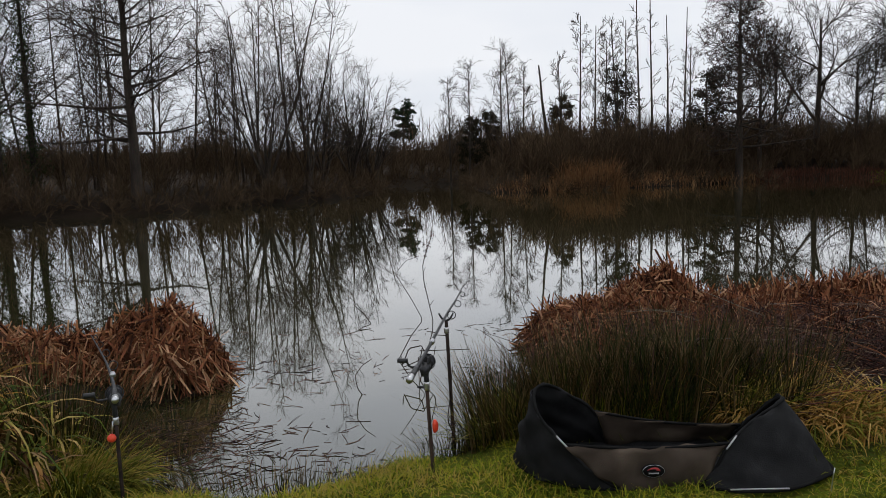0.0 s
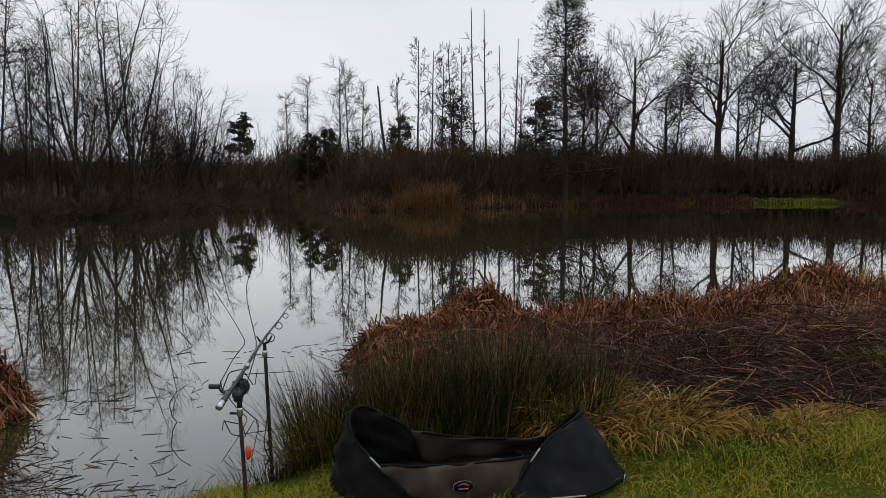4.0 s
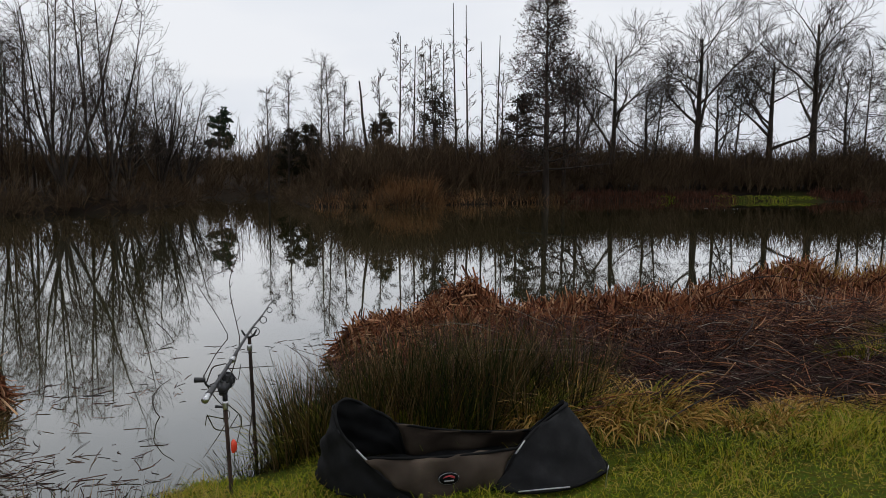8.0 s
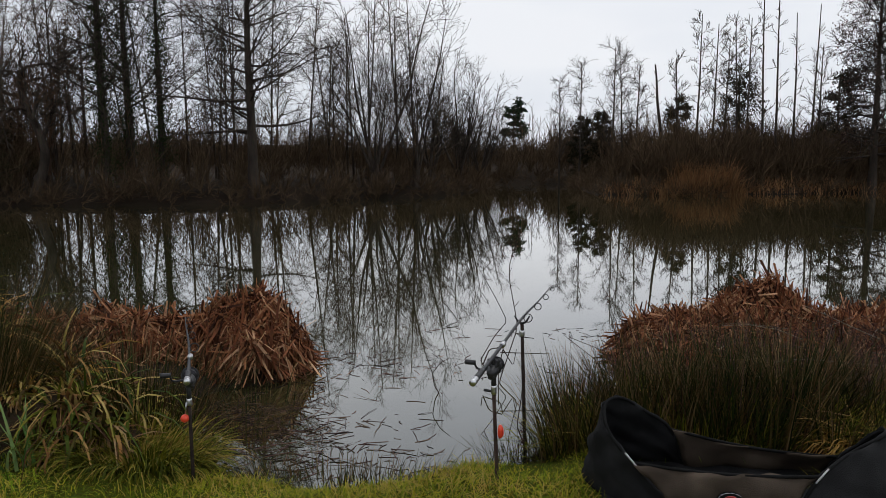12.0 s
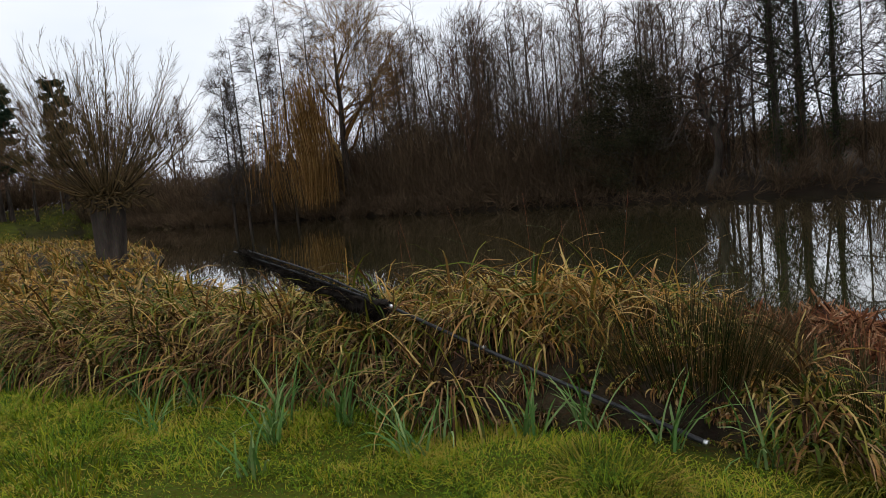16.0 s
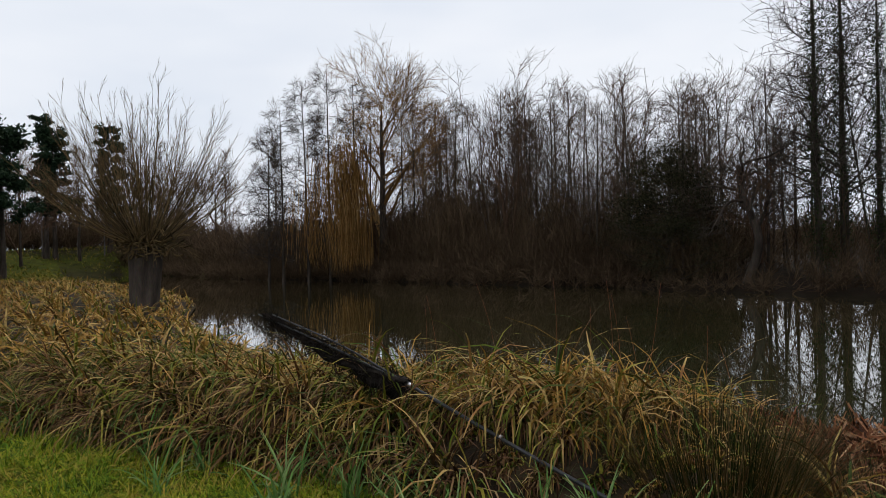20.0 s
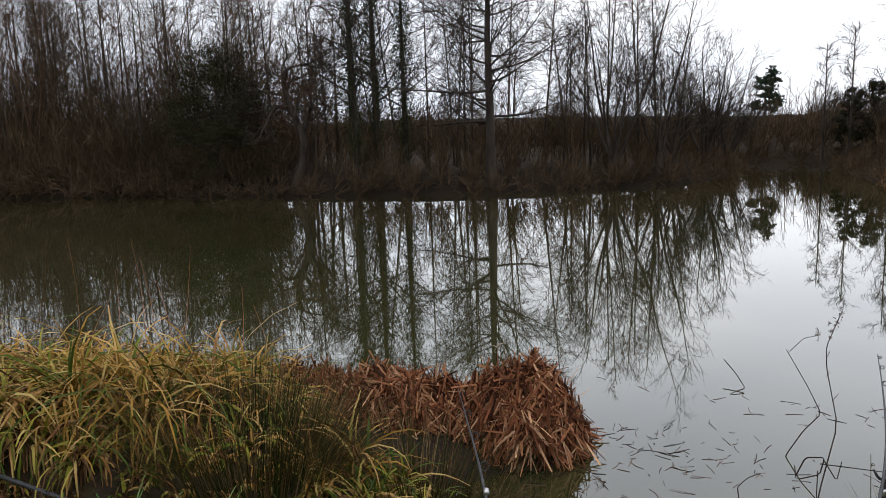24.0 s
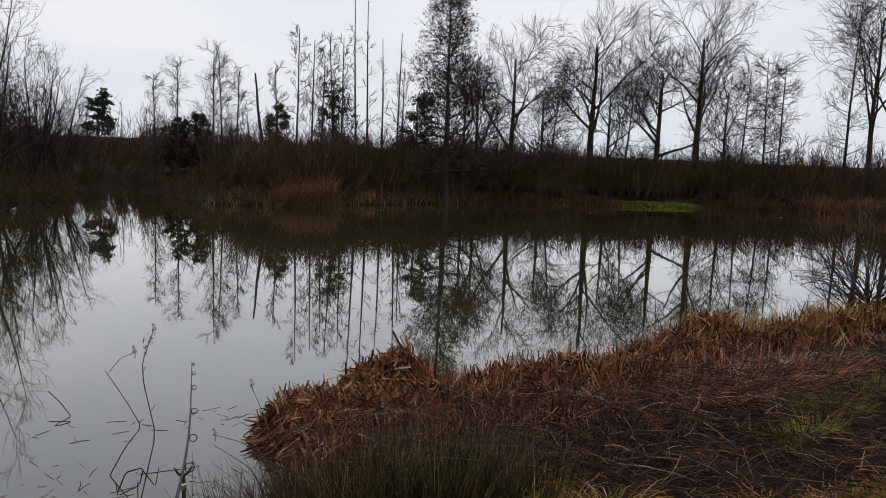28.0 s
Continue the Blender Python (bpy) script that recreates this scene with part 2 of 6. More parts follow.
def mesh_np(name, verts, quads, material, smooth=False):
    """A mesh of quads from arrays."""
    me = bpy.data.meshes.new(name)
    verts = np.ascontiguousarray(verts, np.float32).reshape(-1, 3)
    quads = np.ascontiguousarray(quads, np.int32).reshape(-1, 4)
    me.vertices.add(len(verts))
    me.vertices.foreach_set("co", verts.ravel())
    me.loops.add(len(quads) * 4)
    me.loops.foreach_set("vertex_index", quads.ravel())
    me.polygons.add(len(quads))
    me.polygons.foreach_set("loop_start", np.arange(0, len(quads) * 4, 4, dtype=np.int32))
    me.polygons.foreach_set("loop_total", np.full(len(quads), 4, np.int32))
    if smooth:
        me.polygons.foreach_set("use_smooth", np.ones(len(quads), bool))
    me.update(calc_edges=True)
    me.materials.append(material)
    return me


def join_np(parts):
    vs, qs, n = [], [], 0
    for v, q in parts:
        v = np.asarray(v).reshape(-1, 3)
        vs.append(v)
        qs.append(np.asarray(q).reshape(-1, 4) + n)
        n += len(v)
    return np.concatenate(vs), np.concatenate(qs)


def unit(v):
    return v / np.maximum(np.linalg.norm(v, axis=-1, keepdims=True), 1e-9)


def tubes(P, R, sides=3):
    """Tapered tubes round the lines P (n, k, 3) with radii R (n, k)."""
    n, k = R.shape
    T = unit(np.gradient(P, axis=1))
    ref = np.where(np.abs(T[:, :1, 2:3]) > 0.8, np.array([1.0, 0.13, 0.0]), np.array([0.0, 0.0, 1.0]))
    U = unit(np.cross(T, np.broadcast_to(ref, T.shape)))
    W = np.cross(T, U)
    a = np.arange(sides) * 2 * np.pi / sides
    ring = U[:, :, None] * np.cos(a)[None, None, :, None] + W[:, :, None] * np.sin(a)[None, None, :, None]
    V = P[:, :, None] + ring * R[:, :, None, None]
    i = np.arange(n)[:, None, None] * k * sides
    j = np.arange(k - 1)[None, :, None] * sides
    s = np.arange(sides)[None, None]
    s2 = (s + 1) % sides
    Q = np.stack([i + j + s, i + j + s2, i + j + sides + s2, i + j + sides + s], -1)
    return V.reshape(-1, 3), Q.reshape(-1, 4)


def ribbons(P, W):
    """Flat leaves along the lines P (n, k, 3), half as wide as the vectors W (n, k, 3) to each side."""
    n, k = P.shape[:2]
    V = np.stack([P - W, P + W], 2)
    i = np.arange(n)[:, None] * k * 2
    j = np.arange(k - 1)[None] * 2
    Q = np.stack([i + j, i + j + 1, i + j + 3, i + j + 2], -1)
    return V.reshape(-1, 3), Q.reshape(-1, 4)


def twigs(P, R):
    """The finest twigs: thin slivers along P (n, k, 3), as wide as their radii R say."""
    T = unit(P[:, -1] - P[:, 0])
    side = unit(np.cross(T, np.roll(T, 1, axis=0) + np.array([0.3, 0.2, 0.11])))
    return ribbons(P, side[:, None] * R[:, :, None])


def blades(rng, base, length, width, lean, droop, k=4, heading=None, spread=0.4, keel=True):
    """Grass leaves that start at base (n, 3), rise, lean and droop over."""
    n = len(base)
    L = length if np.ndim(length) else np.full(n, length)
    az = rng.uniform(0, 2 * np.pi, n) if heading is None else heading + rng.normal(0, spread, n)
    el = np.pi / 2 - np.abs(rng.normal(0, lean, n)) - 0.04
    dr = np.maximum(rng.normal(droop, droop * 0.45 + 1e-6, n), droop * 0.4)
    P = np.zeros((n, k, 3))
    P[:, 0] = base
    step = L / (k - 1)
    for i in range(1, k):
        e = el - dr * (i / (k - 1)) ** 1.3
        az = az + rng.normal(0, 0.08, n)
        P[:, i] = P[:, i - 1] + np.stack([np.cos(az) * np.cos(e), np.sin(az) * np.cos(e), np.sin(e)], 1) * step[:, None]
    w = np.linspace(1, 0.12, k) ** 0.7 * 0.5
    side = np.stack([-np.sin(az), np.cos(az), rng.normal(0, 0.35, n)], 1)
    W = unit(side)[:, None] * (w[None, :, None] * (width if np.ndim(width) == 0 else np.asarray(width)[:, None, None]))
    return ribbons(P, W)


def part(name, data, material, parent=None, label="", smooth=False):
    """One mesh object under a thing; data is (verts, quads) or a bmesh."""
    if isinstance(data, bmesh.types.BMesh):
        me = bpy.data.meshes.new(name)
        data.to_mesh(me)
        data.free()
        me.materials.append(material)
        if smooth:
            me.polygons.foreach_set("use_smooth", np.ones(len(me.polygons), bool))
    else:
        me = mesh_np(name, data[0], data[1], material, smooth)
    ob = new(name, me)
    if parent is not None:
        ob.parent = parent
    if label:
        tagged(ob, label)
    return ob


def thing(name, place, label, category, group="", kind=""):
    ob = new(name)
    ob.empty_display_size = 0.1
    ob.location = place
    return tagged(ob, label, category, group, kind)


# ---------------------------------------------------------------- the pond and the ground
# shoreline of the pond, counter-clockwise
SHORE = np.array([
    (-40, 5.0), (-27, 5.6), (-22, 5.0), (-17, 3.6), (-12, 3.2), (-9, 3.2), (-7, 3.5), (-5.6, 4.2), (-4.2, 4.5), (-2.9, 4.9),
    (-1.9, 5.1), (-1.45, 4.8), (-1.5, 4.45), (-1.9, 4.2), (-2.0, 3.85), (-1.75, 3.5), (-1.25, 3.06), (-0.85, 2.98), (-0.58, 3.07),
    (-0.27, 3.32), (0.06, 3.38), (0.25, 3.7), (0.45, 4.4), (0.66, 5.0), (0.75, 5.6), (1.3, 6.0), (2.0, 5.9), (2.8, 5.7), (3.7, 5.75),
    (4.5, 5.95), (5.1, 6.4), (5.9, 6.3), (7.2, 6.5), (9.5, 6.9), (13, 7.6), (19, 9), (28, 12), (30.5, 18), (29, 22), (26, 25.2),
    (21.7, 25.9), (17.6, 26.9), (13.7, 27.5), (9.4, 26.4), (7.2, 25.8), (4.9, 25.0), (3.2, 24.8), (1.6, 25.2), (1.2, 27), (0.9, 33.2),
    (-1.2, 33.6), (-2.7, 32.2), (-2.6, 27), (-3.8, 24.0), (-5.6, 22.6), (-8.4, 20.5), (-12, 19.5), (-17, 18.8), (-20, 18.6),
    (-24, 17.4), (-30, 16.2), (-36, 15), (-42, 12.4), (-54, 11.0), (-64, 9.0), (-67, 5.5), (-60, 3.8), (-50, 4.4)], float)


def shore_distance(x, y):
    """Metres to the shoreline, positive on land."""
    p = np.stack([np.ravel(x), np.ravel(y)], 1)
    best = np.full(len(p), 1e9)
    inside = np.zeros(len(p), bool)
    for a, b in zip(SHORE, np.roll(SHORE, -1, axis=0)):
        d = b - a
        t = np.clip(((p - a) @ d) / (d @ d), 0, 1)
        best = np.minimum(best, np.hypot(*(p - a - t[:, None] * d).T))
        cross = ((a[1] > p[:, 1]) != (b[1] > p[:, 1])) & (p[:, 0] < (b[0] - a[0]) * (p[:, 1] - a[1]) / (b[1] - a[1] + 1e-12) + a[0])
        inside ^= cross
    return np.where(inside, -best, best).reshape(np.shape(x))


def ground_z(x, y):
    x, y = np.asarray(x, float), np.asarray(y, float)
    d = shore_distance(x, y)
    near = np.exp(-((x / 14) ** 2 + ((y - 1) / 7) ** 2))
    land = 0.12 * (1 - np.exp(-np.maximum(d, 0) / 0.22)) + 0.05 * np.minimum(np.maximum(d, 0), 3) / 3
    land = land + (1 - near) * 0.5 * (1 - np.exp(-np.maximum(d, 0) / 3.0)) * np.clip((y - 6) / 6, 0, 1)
    land = land + 1.1 * np.clip((np.hypot(x, y - 15) - 45) / 120, 0, 1)
    land = land + 1.7 * np.clip((-57 - x) / 12, 0, 1) * np.clip(d / 6, 0, 1)
    lump = 0.018 * np.sin(3.1 * x + 1.3 * y) * np.sin(2.3 * y - 1.1 * x) + 0.012 * np.sin(7.3 * x - 4.1 * y)
    z = np.where(d > 0, land + lump * np.clip(d / 0.4, 0, 1), -0.5 * (1 - np.exp(np.minimum(d, 0) / 0.8)))
    return z


def axis(lo, hi, dense_lo, dense_hi, fine):
    a = [dense_lo]
    s = fine
    while a[-1] > lo:
        s *= 1.11
        a.append(a[-1] - s)
    b = [dense_hi]
    s = fine
    while b[-1] < hi:
        s *= 1.11
        b.append(b[-1] + s)
    return np.concatenate([a[::-1], np.arange(dense_lo + fine, dense_hi, fine), b])


gx, gy = axis(-420, 420, -9, 10, 0.16), axis(-300, 500, -2, 8, 0.16)
GX, GY = np.meshgrid(gx, gy, indexing="ij")
GZ = ground_z(GX, GY)
ni, nj = GX.shape
gi = (np.arange(ni - 1)[:, None] * nj + np.arange(nj - 1)[None]).ravel()
ground = new("ground", mesh_np("ground", np.stack([GX, GY, GZ], -1), np.stack([gi, gi + nj, gi + nj + 1, gi + 1], 1), M_GROUND, True))
# where turf grows: the lawn on the near bank and a strip on the far one
FRONT_X = np.array([-60, -40, -24.5, -16, -11.4, -8.65, -7.0, -5.8, -5.1, -4.6, -3.9, -3.35, -2.95, -2.43, -2.0, -1.55, -1.2, 0.2, 1.4, 2.2, 4, 9, 60], float)
FRONT_Y = np.array([-6, -4.2, -2.7, -1.3, -0.95, -0.3, 0.27, 0.93, 1.38, 1.72, 2.0, 2.2, 2.42, 2.68, 2.88, 3.0, 3.1, 3.4, 3.05, 2.93, 2.75, 2.3, 0], float)


def front_y(x):
    return np.interp(x, FRONT_X, FRONT_Y)


turf = np.clip((front_y(GX) - GY) / 0.25 + 0.5, 0, 1)
D = shore_distance(GX, GY)
turf = np.maximum(turf, ((GX > 18.6) & (GX < 22.3) & (GY > 20) & (D > 0.05) & (D < 0.4)) * 0.8)
turf = np.maximum(turf, ((GX < -46) & (GY > -10) & (GY < 14) & (D > 0) & (D < 9)) * 0.8)
turf_layer = ground.data.attributes.new("turf", "FLOAT", "POINT")
turf_layer.data.foreach_set("value", np.ascontiguousarray(turf, np.float32).ravel())
tagged(ground, "damp grassy earth bank running down to the pond", "ground", kind="structure")

wx, wy = np.linspace(-70, 34, 25), np.linspace(2, 36, 13)
WX, WY = np.meshgrid(wx, wy, indexing="ij")
gi = (np.arange(24)[:, None] * 13 + np.arange(12)[None]).ravel()
water = new("water", mesh_np("water", np.stack([WX, WY, 0 * WX], -1), np.stack([gi, gi + 13, gi + 14, gi + 1], 1), M_WATER))
tagged(water, "still grey pond water mirroring bare trees", "water", kind="structure")


def scatter(rng, n, x0, x1, y0, y1, keep):
    """Random places on the ground where keep(x, y, shore distance) holds."""
    x, y = rng.uniform(x0, x1, n), rng.uniform(y0, y1, n)
    d = shore_distance(x, y)
    k = keep(x, y, d)
    x, y = x[k], y[k]
    return np.stack([x, y, ground_z(x, y) - 0.01], 1)


# ---------------------------------------------------------------- trees


def sprout(rng, P, R, n, t0, t1, ang, length, k, up=0.0, wob=0.12, rfac=0.5, taper=0.55, tip=0.25, rmin=0.004, lpow=1.0):
    """n branches on each parent line, at t0..t1 along it, at the angle ang to it, shorter towards the parent's end."""
    m, kp = R.shape
    t = t0 + (t1 - t0) * (np.arange(n)[None] + rng.uniform(0, 1, (m, n))) / n
    f = t * (kp - 1)
    i = np.minimum(f.astype(int), kp - 2)
    w = (f - i)[..., None]
    r = np.arange(m)[:, None]
    pos = P[r, i] * (1 - w) + P[r, i + 1] * w
    tan = unit(P[r, i + 1] - P[r, i])
    rad = R[r, i] * (1 - w[..., 0]) + R[r, i + 1] * w[..., 0]
    rv = unit(rng.normal(size=(m, n, 3)))
    side = unit(np.cross(tan, rv))
    a = ang * rng.uniform(0.75, 1.25, (m, n))[..., None]
    d = tan * np.cos(a) + side * np.sin(a)
    L = length * (1 - taper * ((t - t0) / max(t1 - t0, 1e-6)) ** lpow) * rng.uniform(0.4, 1.25, (m, n))
    d, pos, rad, L = d.reshape(-1, 3), pos.reshape(-1, 3), rad.ravel(), L.ravel()
    Q = np.zeros((m * n, k, 3))
    Q[:, 0] = pos
    for s in range(1, k):
        d = unit(d + rng.normal(0, wob, d.shape) + np.array([0, 0, up / (k - 1)]))
        Q[:, s] = Q[:, s - 1] + d * (L / (k - 1))[:, None]
    S = np.maximum(rad * rfac, rmin)[:, None] * np.linspace(1, tip, k)[None]
    return Q, S


def trunk_line(rng, height, k, lean=(0, 0), wob=0.02, r0=0.2, r1=0.03, bulge=1.25, crook=0.0):
    h = np.linspace(0, 1, k)
    P = np.zeros((1, k, 3))
    P[0, :, 2] = h * height
    P[0, :, 0] = lean[0] * h * height + crook * np.sin(h * 5.0) * height * 0.05
    P[0, :, 1] = lean[1] * h * height
    P[0, 1:, :2] += np.cumsum(rng.normal(0, wob, (k - 1, 2)) * height / k, axis=0)
    R = (r0 + (r1 - r0) * h ** 0.8)[None].copy()
    R[0, 0] *= bulge
    P[0, 0, 2] = -0.3
    return P, R


def tree(name, x, y, label, trunk, crown, bark, branch, group="", category="tree", extra=(), sides=7):
    """A tree thing: an Empty at the foot with its trunk and crown (and more parts)."""
    z = float(ground_z(x, y))
    t = thing(name, (x, y, max(z, -0.05)), label, category, group)
    part("trunk", tubes(*trunk, sides=sides), bark, t, smooth=True)
    if crown:
        part("crown", join_np([tubes(P, R, s) if s else twigs(P, R) for P, R, s in crown]), branch, t)
    for nm, data, m in extra:
        part(nm, data, m, t)
    return t


def side_branched(rng, height, r0, n1=34, len1=3.0, ang=1.25, up=0.25, n2=8, n3=6, start=0.2, lean=(0, 0), twig=0.006, taper=0.75, lpow=1.0):
    """A straight leader with many side branches (alder, birch)."""
    tr = trunk_line(rng, height, 12, lean, 0.012, r0, 0.014)
    a = sprout(rng, *tr, n1, start, 0.98, ang, len1, 7, up, 0.07, 0.36, taper, 0.25, twig * 1.7, lpow)
    b = sprout(rng, *a, n2, 0.25, 1.0, 0.85, len1 * 0.46, 4, 0.12, 0.13, 0.55, 0.45, 0.4, twig * 1.05)
    c = sprout(rng, *b, n3, 0.2, 1.0, 0.8, len1 * 0.22, 3, 0.08, 0.16, 0.7, 0.3, 0.5, twig * 0.7)
    return tr, [(*a, 4), (*b, 0), (*c, 0)]


def broad(rng, height, r0, n0=7, n1=8, n2=7, n3=6, fork=0.25, spread=0.75, up=0.5, twig=0.006, lean=(0, 0), bare=0.55, fat=1.0):
    """A round-headed tree: limbs that rise from the upper trunk and divide again and again."""
    tr = trunk_line(rng, height * 0.8, 12, lean, 0.028, r0, r0 * 0.22)
    L = height * 0.5
    a = sprout(rng, *tr, n0, fork, 0.97, spread, L, 10, up, 0.09, 0.6, bare, 0.2, 0.022 * fat)
    b = sprout(rng, *a, n1, 0.28, 1.0, 0.72, L * 0.6, 7, 0.2, 0.11, 0.5, 0.5, 0.28, 0.011 * fat)
    c = sprout(rng, *b, n2, 0.25, 1.0, 0.7, L * 0.31, 4, 0.12, 0.13, 0.55, 0.45, 0.4, twig)
    d = sprout(rng, *c, n3, 0.25, 1.0, 0.7, L * 0.16, 3, 0.1, 0.16, 0.65, 0.3, 0.5, twig * 0.7)
    return tr, [(*a, 5), (*b, 3), (*c, 0), (*d, 0)]


def many_stems(rng, height, r0, stems=9, n1=10, n2=6, n3=5, flare=0.35, twig=0.006):
    """A clump of stems from one foot (willow, hazel)."""
    tr = trunk_line(rng, height * 0.1, 4, (0, 0), 0.02, r0, r0 * 0.8)
    a = sprout(rng, *tr, stems, 0.3, 1.0, flare, height * 0.95, 12, 0.22, 0.045, 0.45, 0.2, 0.14, 0.018)
    b = sprout(rng, *a, n1, 0.25, 1.0, 0.62, height * 0.34, 7, 0.2, 0.1, 0.45, 0.5, 0.25, 0.011)
    c = sprout(rng, *b, n2, 0.2, 1.0, 0.68, height * 0.17, 4, 0.12, 0.13, 0.55, 0.4, 0.4, twig)
    d = sprout(rng, *c, n3, 0.25, 1.0, 0.7, height * 0.085, 2, 0.1, 0.14, 0.65, 0.3, 0.5, twig * 0.7)
    return tr, [(*a, 5), (*b, 3), (*c, 0), (*d, 0)]


def leaf_cloud(rng, centres, radius, n, size, flat=1.0):
    """Small leaves scattered round centres (m, 3)."""
    m = len(centres)
    c = np.repeat(centres, n, axis=0) + rng.normal(0, 1, (m * n, 3)) * np.array([1, 1, flat]) * (radius if np.ndim(radius) == 0 else np.repeat(radius, n)[:, None]) * 0.5
    d = unit(rng.normal(size=(m * n, 3))) * size * rng.uniform(0.6, 1.3, (m * n, 1))
    w = unit(np.cross(d, rng.normal(size=(m * n, 3)))) * size * 0.35
    P = np.stack([c - d * 0.5, c, c + d * 0.5], 1)
    W = np.stack([w * 0.3, w, w * 0.2], 1)
    return ribbons(P, W)


def rg(seed):
    return np.random.default_rng(seed)


# ---- the wooded far banks
ALDER_L = "bare alder with a straight dark trunk on the pond bank"
BROAD_L = "bare spreading broadleaf tree above the far hedge"
DEAD_L = "slender dead tree with broken branches in the scrub"
THIN_L = "tall thin bare tree in the dense bankside row"

# dead and slender trees behind the reed bed
for i, (x, y, h, lx) in enumerate([(5.1, 27.9, 5.7, 0.01), (5.7, 28.3, 5.4, 0.02), (6.6, 28.1, 5.6, -0.05), (7.2, 27.4, 7.0, -0.02),
                                   (7.8, 27.8, 7.0, -0.03), (8.3, 27.6, 5.7, -0.02), (8.9, 27.9, 6.0, 0.02), (7.2, 29.5, 5.7, 0.0),
                                   (6.2, 29.0, 4.9, 0.03), (9.4, 28.6, 4.6, 0.0), (4.6, 28.9, 4.3, -0.03)]):
    g = rg(100 + i)
    few = i in (3, 4, 5, 6)
    tr = trunk_line(g, h, 12, (lx, 0), 0.012, 0.06, 0.014)
    a = sprout(g, *tr, 12 if few else 20, 0.3, 0.97 if not few else 0.85, 0.85, 0.55 if few else 0.95, 5, 0.3, 0.1, 0.4, 0.6, 0.3, 0.011)
    b = sprout(g, *a, 3 if few else 5, 0.3, 1.0, 0.7, 0.34, 3, 0.2, 0.12, 0.6, 0.4, 0.5, 0.009)
    c = sprout(g, *b, 2 if few else 4, 0.2, 1.0, 0.7, 0.18, 2, 0.2, 0.12, 0.7, 0.3, 0.6, 0.0075)
    tree("dead_tree", x, y, DEAD_L, tr, [(*a, 3), (*b, 3), (*c, 0)], M_BARK, M_BARK, "slender trees behind the reed bed", sides=5)

# pale feathery trees over the gap
for i, (x, y, h, w) in enumerate([(1.1, 31.0, 4.9, 0.9), (0.3, 31.6, 4.5, 0.85), (2.3, 29.4, 5.0, 1.0), (2.75, 29.9, 4.7, 0.9), (3.2, 30.2, 4.3, 0.8)]):
    g = rg(130 + i)
    tr, cr = side_branched(g, h, 0.05, 26, w * 1.35, 0.85, 0.35, 6, 4, 0.2, (g.normal(0, 0.03), 0), 0.0085)
    tree("young_alder", x, y, "young feathery bare tree beyond the reeds", tr, cr, M_BARK, M_BARK, "young trees over the pond gap", sides=5)

# the big alder with its dense side branches
g = rg(150)
tr, cr = side_branched(g, 7.8, 0.15, 74, 2.2, 1.42, 0.35, 9, 7, 0.14, (-0.01, 0.0), 0.011, 0.86, 0.9)
cones = leaf_cloud(g, cr[2][0][::2, -1], 0.05, 3, 0.055)
t_ = tree("alder", 10.6, 26.8, "tall dark alder hung with small cones at the water's edge", tr, cr, M_BARK, M_BARK, extra=[("cone_growth", cones, M_BROWN)])
for c_ in t_.children:
    if c_.name.startswith("cone"):
        tagged(c_, kind="stuff")

# spreading trees along the far hedge
for i, (x, y, h, r, n0, sp, seed) in enumerate([(14.6, 29.3, 7.0, 0.16, 8, 0.72, 160), (18.5, 29.2, 8.0, 0.21, 10, 0.75, 161), (23.4, 28.0, 8.8, 0.21, 10, 0.78, 162),
                                                (21.6, 28.4, 6.8, 0.19, 12, 0.9, 163), (13.2, 29.9, 5.2, 0.12, 8, 0.85, 164), (25.6, 28.6, 6.0, 0.11, 9, 0.7, 165),
                                                (16.6, 30.2, 5.0, 0.12, 9, 0.95, 166), (20.0, 30.0, 5.6, 0.12, 9, 0.85, 167), (12.0, 28.4, 5.4, 0.1, 10, 0.9, 168)]):
    g = rg(seed)
    tr, cr = broad(g, h, r, n0, 7, 6, 4, 0.3, sp, 0.3, 0.0105, fat=1.3)
    tree("broadleaf_tree", x, y, BROAD_L, tr, cr, M_BARK, M_BARK, "bare trees along the far hedge")
for i, (x, y, h) in enumerate([(26.6, 27.0, 6.4), (27.3, 26.9, 6.3), (25.1, 27.0, 5.8), (20.2, 29.0, 5.0), (16.7, 29.8, 4.6)]):
    g = rg(170 + i)
    tr, cr = side_branched(g, h, 0.07, 36, 1.7, 1.3, 0.15, 8, 5, 0.16, (-0.05 + 0.04 * i, 0), 0.010)
    tree("young_alder", x, y, ALDER_L, tr, cr, M_BARK, M_BARK, "young alders by the far hedge", sides=5)
# group at the right-hand end of the far bank
for i, (x, y, h, k) in enumerate([(31.2, 26.6, 9.2, 0), (31.0, 25.2, 10.3, 1), (31.0, 23.8, 11.6, 1), (31.7, 22.7, 11.1, 0), (33.2, 23.8, 10.0, 0)]):
    g = rg(180 + i)
    tr, cr = (broad(g, h, 0.16, 10, 7, 6, 4, 0.3, 0.6, 0.35, 0.0105, fat=1.3) if k else side_branched(g, h, 0.09, 40, 1.9, 1.2, 0.25, 8, 5, 0.2, (0, 0), 0.010))
    tree("bank_tree", x, y, "bare dark tree in a group on the far bank", tr, cr, M_BARK, M_BARK, "group of trees on the far bank")
